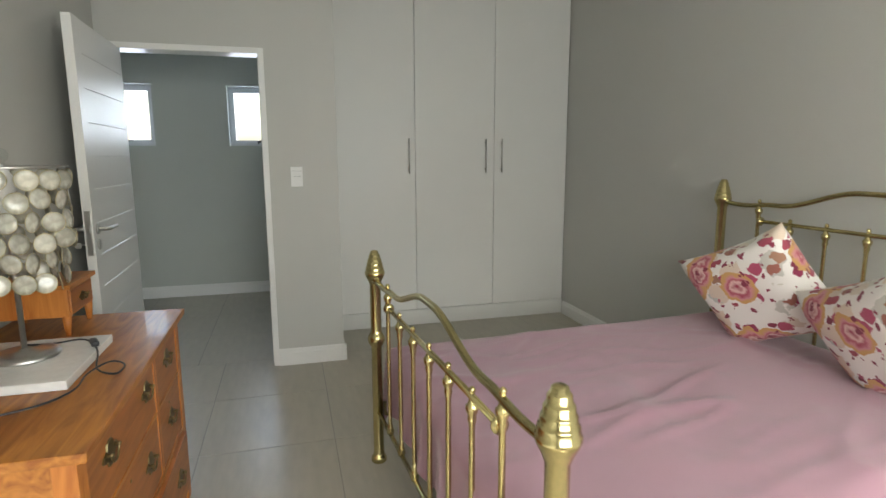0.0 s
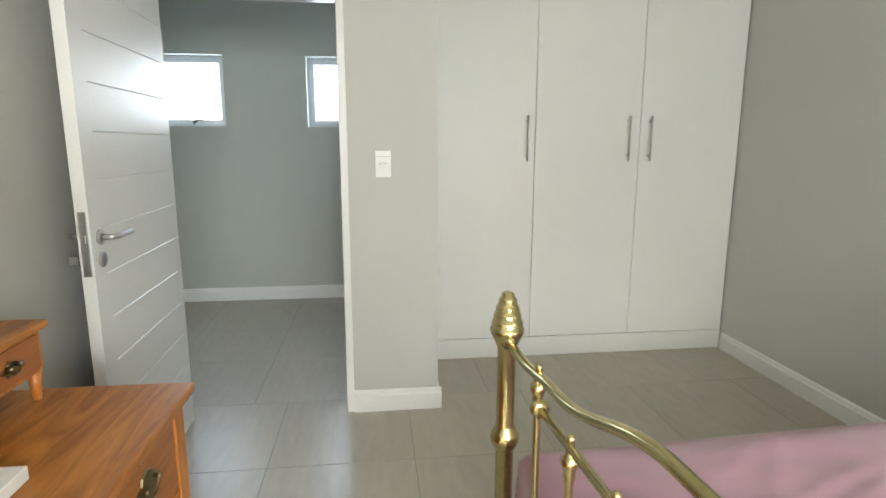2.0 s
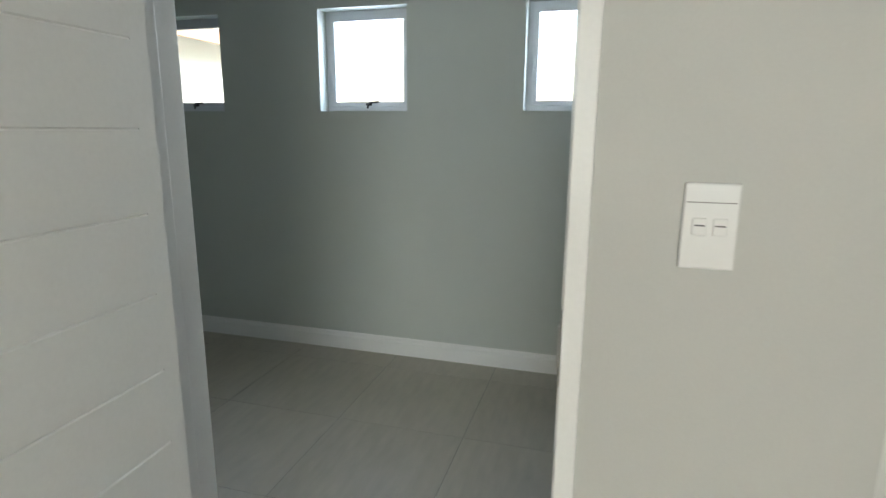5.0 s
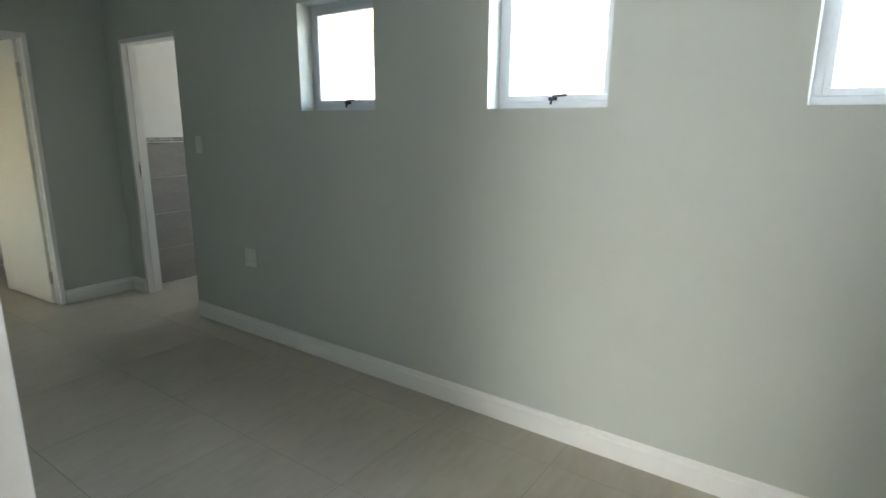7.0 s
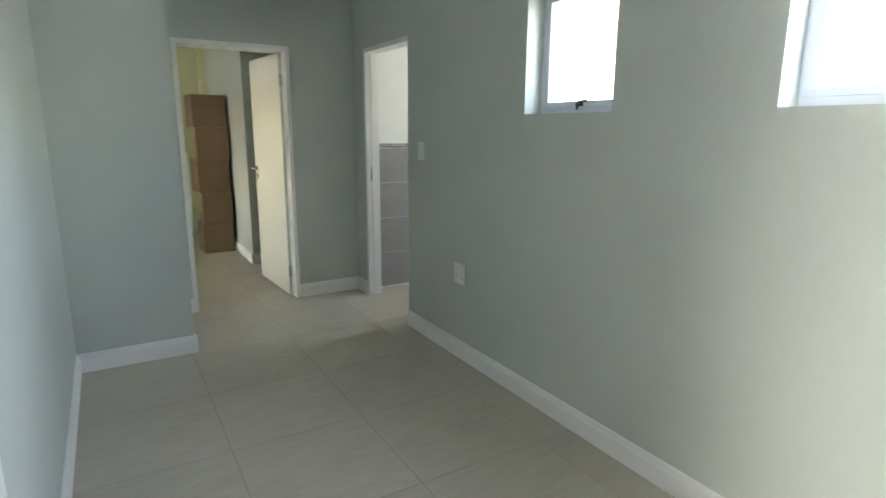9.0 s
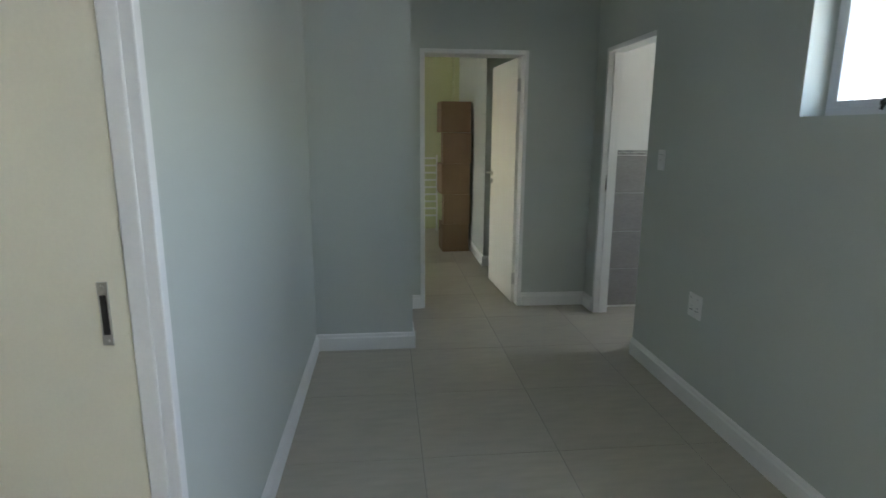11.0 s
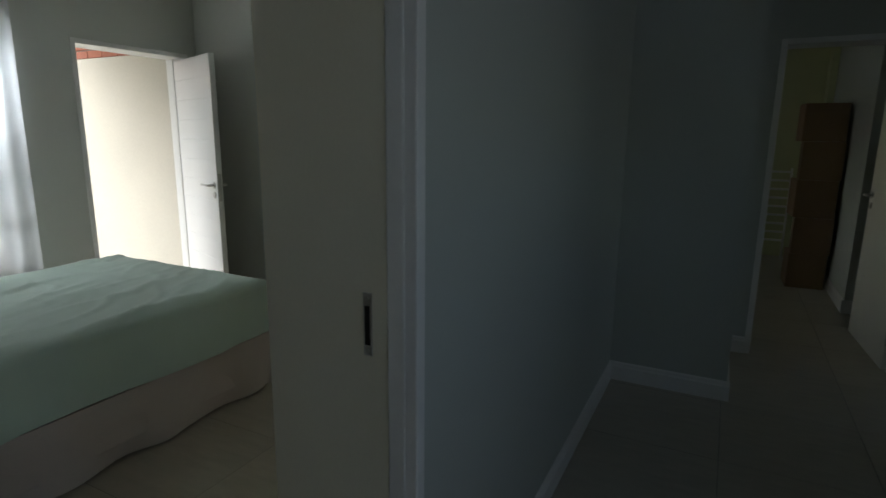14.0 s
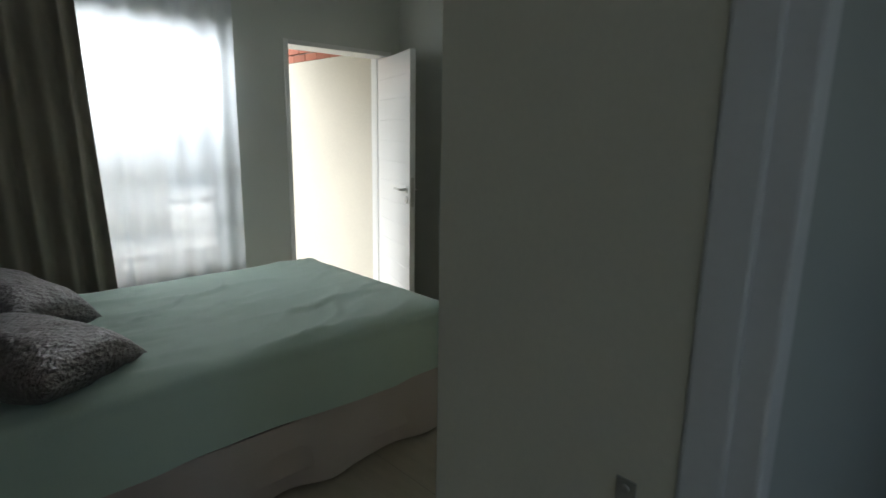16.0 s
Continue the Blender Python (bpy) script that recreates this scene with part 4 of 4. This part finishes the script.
for a, b, c, d in zip([ctrl[0]] + ctrl, ctrl, ctrl[1:], ctrl[2:] + [ctrl[-1]]):
    a, b, c, d = Vector(a), Vector(b), Vector(c), Vector(d)
    for k in range(6):
        t = k / 6
        pts.append(0.5 * (2 * b + (c - a) * t + (2 * a - 5 * b + 4 * c - d) * t * t + (3 * b - a - 3 * c + d) * t ** 3))
part("cable", tube(pts, 0.0028, 8), M_BLACK, cord)
part("inline_switch", block(-0.011, 0.011, -0.028, 0.028, 0, 0.016, bevel=0.006), M_BLACK, cord, "", pose(-0.492, -2.06, LZ + 0.002, 0, 0, 25))

# ---- guest room ----
gbed = thing("divan_bed", "divan bed base with a pleated beige valance", "bed")
GX0, GX1, GY0, GY1 = -3.40, -1.36, -3.13, -1.745
part("base", block(GX0 + 0.02, GX1, GY0 + 0.02, GY1 - 0.02, 0.09, 0.33, bevel=0.01), M_VALANCE, gbed)
for x in (GX0 + 0.15, GX1 - 0.15):
    for y in (GY0 + 0.15, GY1 - 0.15):
        part("leg", lathe([(0.025, 0), (0.03, 0.09)], 12), M_BLACK, gbed, "", pose(x, y, 0))


def skirt(i, j):
    per = [(GX1, GY1), (GX0, GY1), (GX0, GY0), (GX1, GY0)]
    lens = [GX1 - GX0, GY1 - GY0, GX1 - GX0]
    s = i * sum(lens)
    for (a, b), l in zip(zip(per, per[1:]), lens):
        if s <= l:
            break
        s -= l
    s = min(s, l)
    f = s / l
    x, y = a[0] + (b[0] - a[0]) * f, a[1] + (b[1] - a[1]) * f
    nx, ny = (b[1] - a[1]) / l, -(b[0] - a[0]) / l
    o = 0.006 + (1 - j) * (0.018 + 0.018 * math.sin(s * 13) + 0.03 * noise.noise(Vector((s * 5, j, 2))))
    return (x - nx * o, y - ny * o, 0.014 + 0.012 * noise.noise(Vector((s * 3, 0, 8))) + j * 0.32)


bm = grid(skirt, 170, 8)
part("valance", bm, M_VALANCE, gbed, "gathered beige valance skirt")
gmat = tagged(new("mattress", mesh_of(block(GX0 + 0.01, GX1, GY0 + 0.01, GY1 - 0.01, 0.335, 0.63, bevel=0.05), "mattress", M_VALANCE)), "mattress under the mint coverlet", "mattress")
tagged(new("coverlet", mesh_of(drape(GX0 + 0.015, GX1, GY0 + 0.015, GY1 - 0.015, 0.658, (0.29, 0.0, 0.29, 0.29), 0.006, 9.0, folds=6.0, ridge=0.018), "coverlet", M_MINT)), "smooth mint green coverlet with soft creases", "bedding")
for y, x, z, tilt, seed in ((-2.0, -1.695, 0.765, 76, 2.0), (-2.53, -1.69, 0.83, 66, 7.0)):
    cushion("cushion", "crushed silver-grey satin cushion on the coverlet", M_SATIN, pose(x, y, z, 0, 0, 90) @ pose(0, 0, 0, tilt) @ pose(0, 0, 0, 0, 45, 0), 0.52, 0.52, 0.20, seed)


def curtain_sheet(x0, x1, y, z0, z1, waves, depth, seed, lean=0.0):
    def fn(i, j):
        s = i + 0.012 * noise.noise(Vector((i * 9, j * 2, seed)))
        ph = waves * 2 * math.pi * s + 0.6 * noise.noise(Vector((i * 4, j * 1.5, seed)))
        return (x0 + (x1 - x0) * i + lean * (1 - j) * i + 0.012 * math.sin(ph * 0.5 + seed), y + depth * math.sin(ph) * (0.75 + 0.25 * (1 - j)) + 0.01 * noise.noise(Vector((i * 6, j * 3, seed))), z0 + (z1 - z0) * j)
    return grid(fn, 150, 14)


sheer = tagged(new("sheer_curtain", mesh_of(curtain_sheet(-3.10, -1.5, -3.47, 0.52, 2.5, 11, 0.014, 1.0), "sheer_curtain", M_SHEER)), "translucent white voile curtain over the window", "curtain")
cur = thing("curtain", "heavy taupe curtain hanging in deep folds", "curtain")
part("drop", curtain_sheet(-1.35, -2.21, -3.36, 0.02, 2.5, 8, 0.038, 3.0, -0.09), M_CURTAIN, cur)
rod = thing("curtain_rod", "steel curtain rod above the window", "curtain rod")
part("rod", tube([(-3.12, -3.42, 2.52), (-1.2, -3.42, 2.52)], 0.013, 12), M_STEEL, rod)
for x in (-3.05, -1.3):
    part("bracket", tube([(x, -3.42, 2.52), (x, -3.546, 2.52)], 0.008, 10), M_STEEL, rod)

# ---- store room ----
def carton(label, m, w, d, h):
    """A closed cardboard box with two top flaps that meet under a strip of tape."""
    ob = thing("cardboard_box", label, "box", m, "stack of cardboard boxes")
    part("carton", block(-d / 2, d / 2, -w / 2, w / 2, 0, h - 0.004, bevel=0.006), M_CARD, ob)
    for s in (-1, 1):
        part("flap", block(-d / 2 + 0.002, d / 2 - 0.002, *sorted((s * 0.002, s * (w / 2 - 0.002))), h - 0.0038, h, bevel=0.001), M_CARD, ob)
    part("tape", block(-d / 2 + 0.001, d / 2 - 0.001, -0.024, 0.024, h, h + 0.0008), M_TAPE, ob)
    return ob


z = 0.0
for w, d, h, dy, rz in ((0.33, 0.36, 0.345, -0.01, 2), (0.33, 0.38, 0.36, 0.015, -3), (0.35, 0.36, 0.365, -0.02, 4), (0.345, 0.37, 0.365, 0.01, -2), (0.36, 0.36, 0.355, -0.02, 3)):
    carton("brown cardboard box in a tall uneven stack", pose(-7.69, 1.325 + dy, z, 0, 0, rz), w, d, h)
    z += h + 0.002
rack = thing("slatted_rack", "white slatted metal rack by the yellow wall", "rack")
for y in (0.55, 1.22):
    part("upright", tube([(-9.0, y, 0), (-9.0, y, 1.12)], 0.012, 10), M_WHITE, rack)
for k in range(9):
    part("slat", block(-9.012, -8.988, 0.55, 1.22, 0.22 + k * 0.105, 0.245 + k * 0.105, bevel=0.003), M_WHITE, rack)

# ---- floor tiles ----
floor = setting("floor", block(-9.4, 2.75, -5.52, 4.6, -0.11, -0.0015), M_GROUT, "large matt greige porcelain floor tiles with thin grout lines", "floor")
PX, PY = 0.64, 0.635
ftile = mesh_of(block(0.0015, PX - 0.0015, 0.0015, PY - 0.0015, -0.006, 0.0, bevel=0.0012), "tile", M_TILE)
for i in range(-15, 12):
    for j in range(-12, 6):
        y = -0.008 + PY * j
        x = (-0.36 if y < -0.1 else -3.10) + PX * i
        if x > 2.7 or (x < -5.6 and (y < -2.2 or y > 2.8)) or (x < -4.9 and -9 < y < -2.4) or (y > 2.3 and x < -7.2) or (y > 2.2 and x > -3.9) or (y < -4.2 and x < -1.7) or x < -9.9:
            continue
        piece("tile", ftile, floor, pose(x, y, 0))
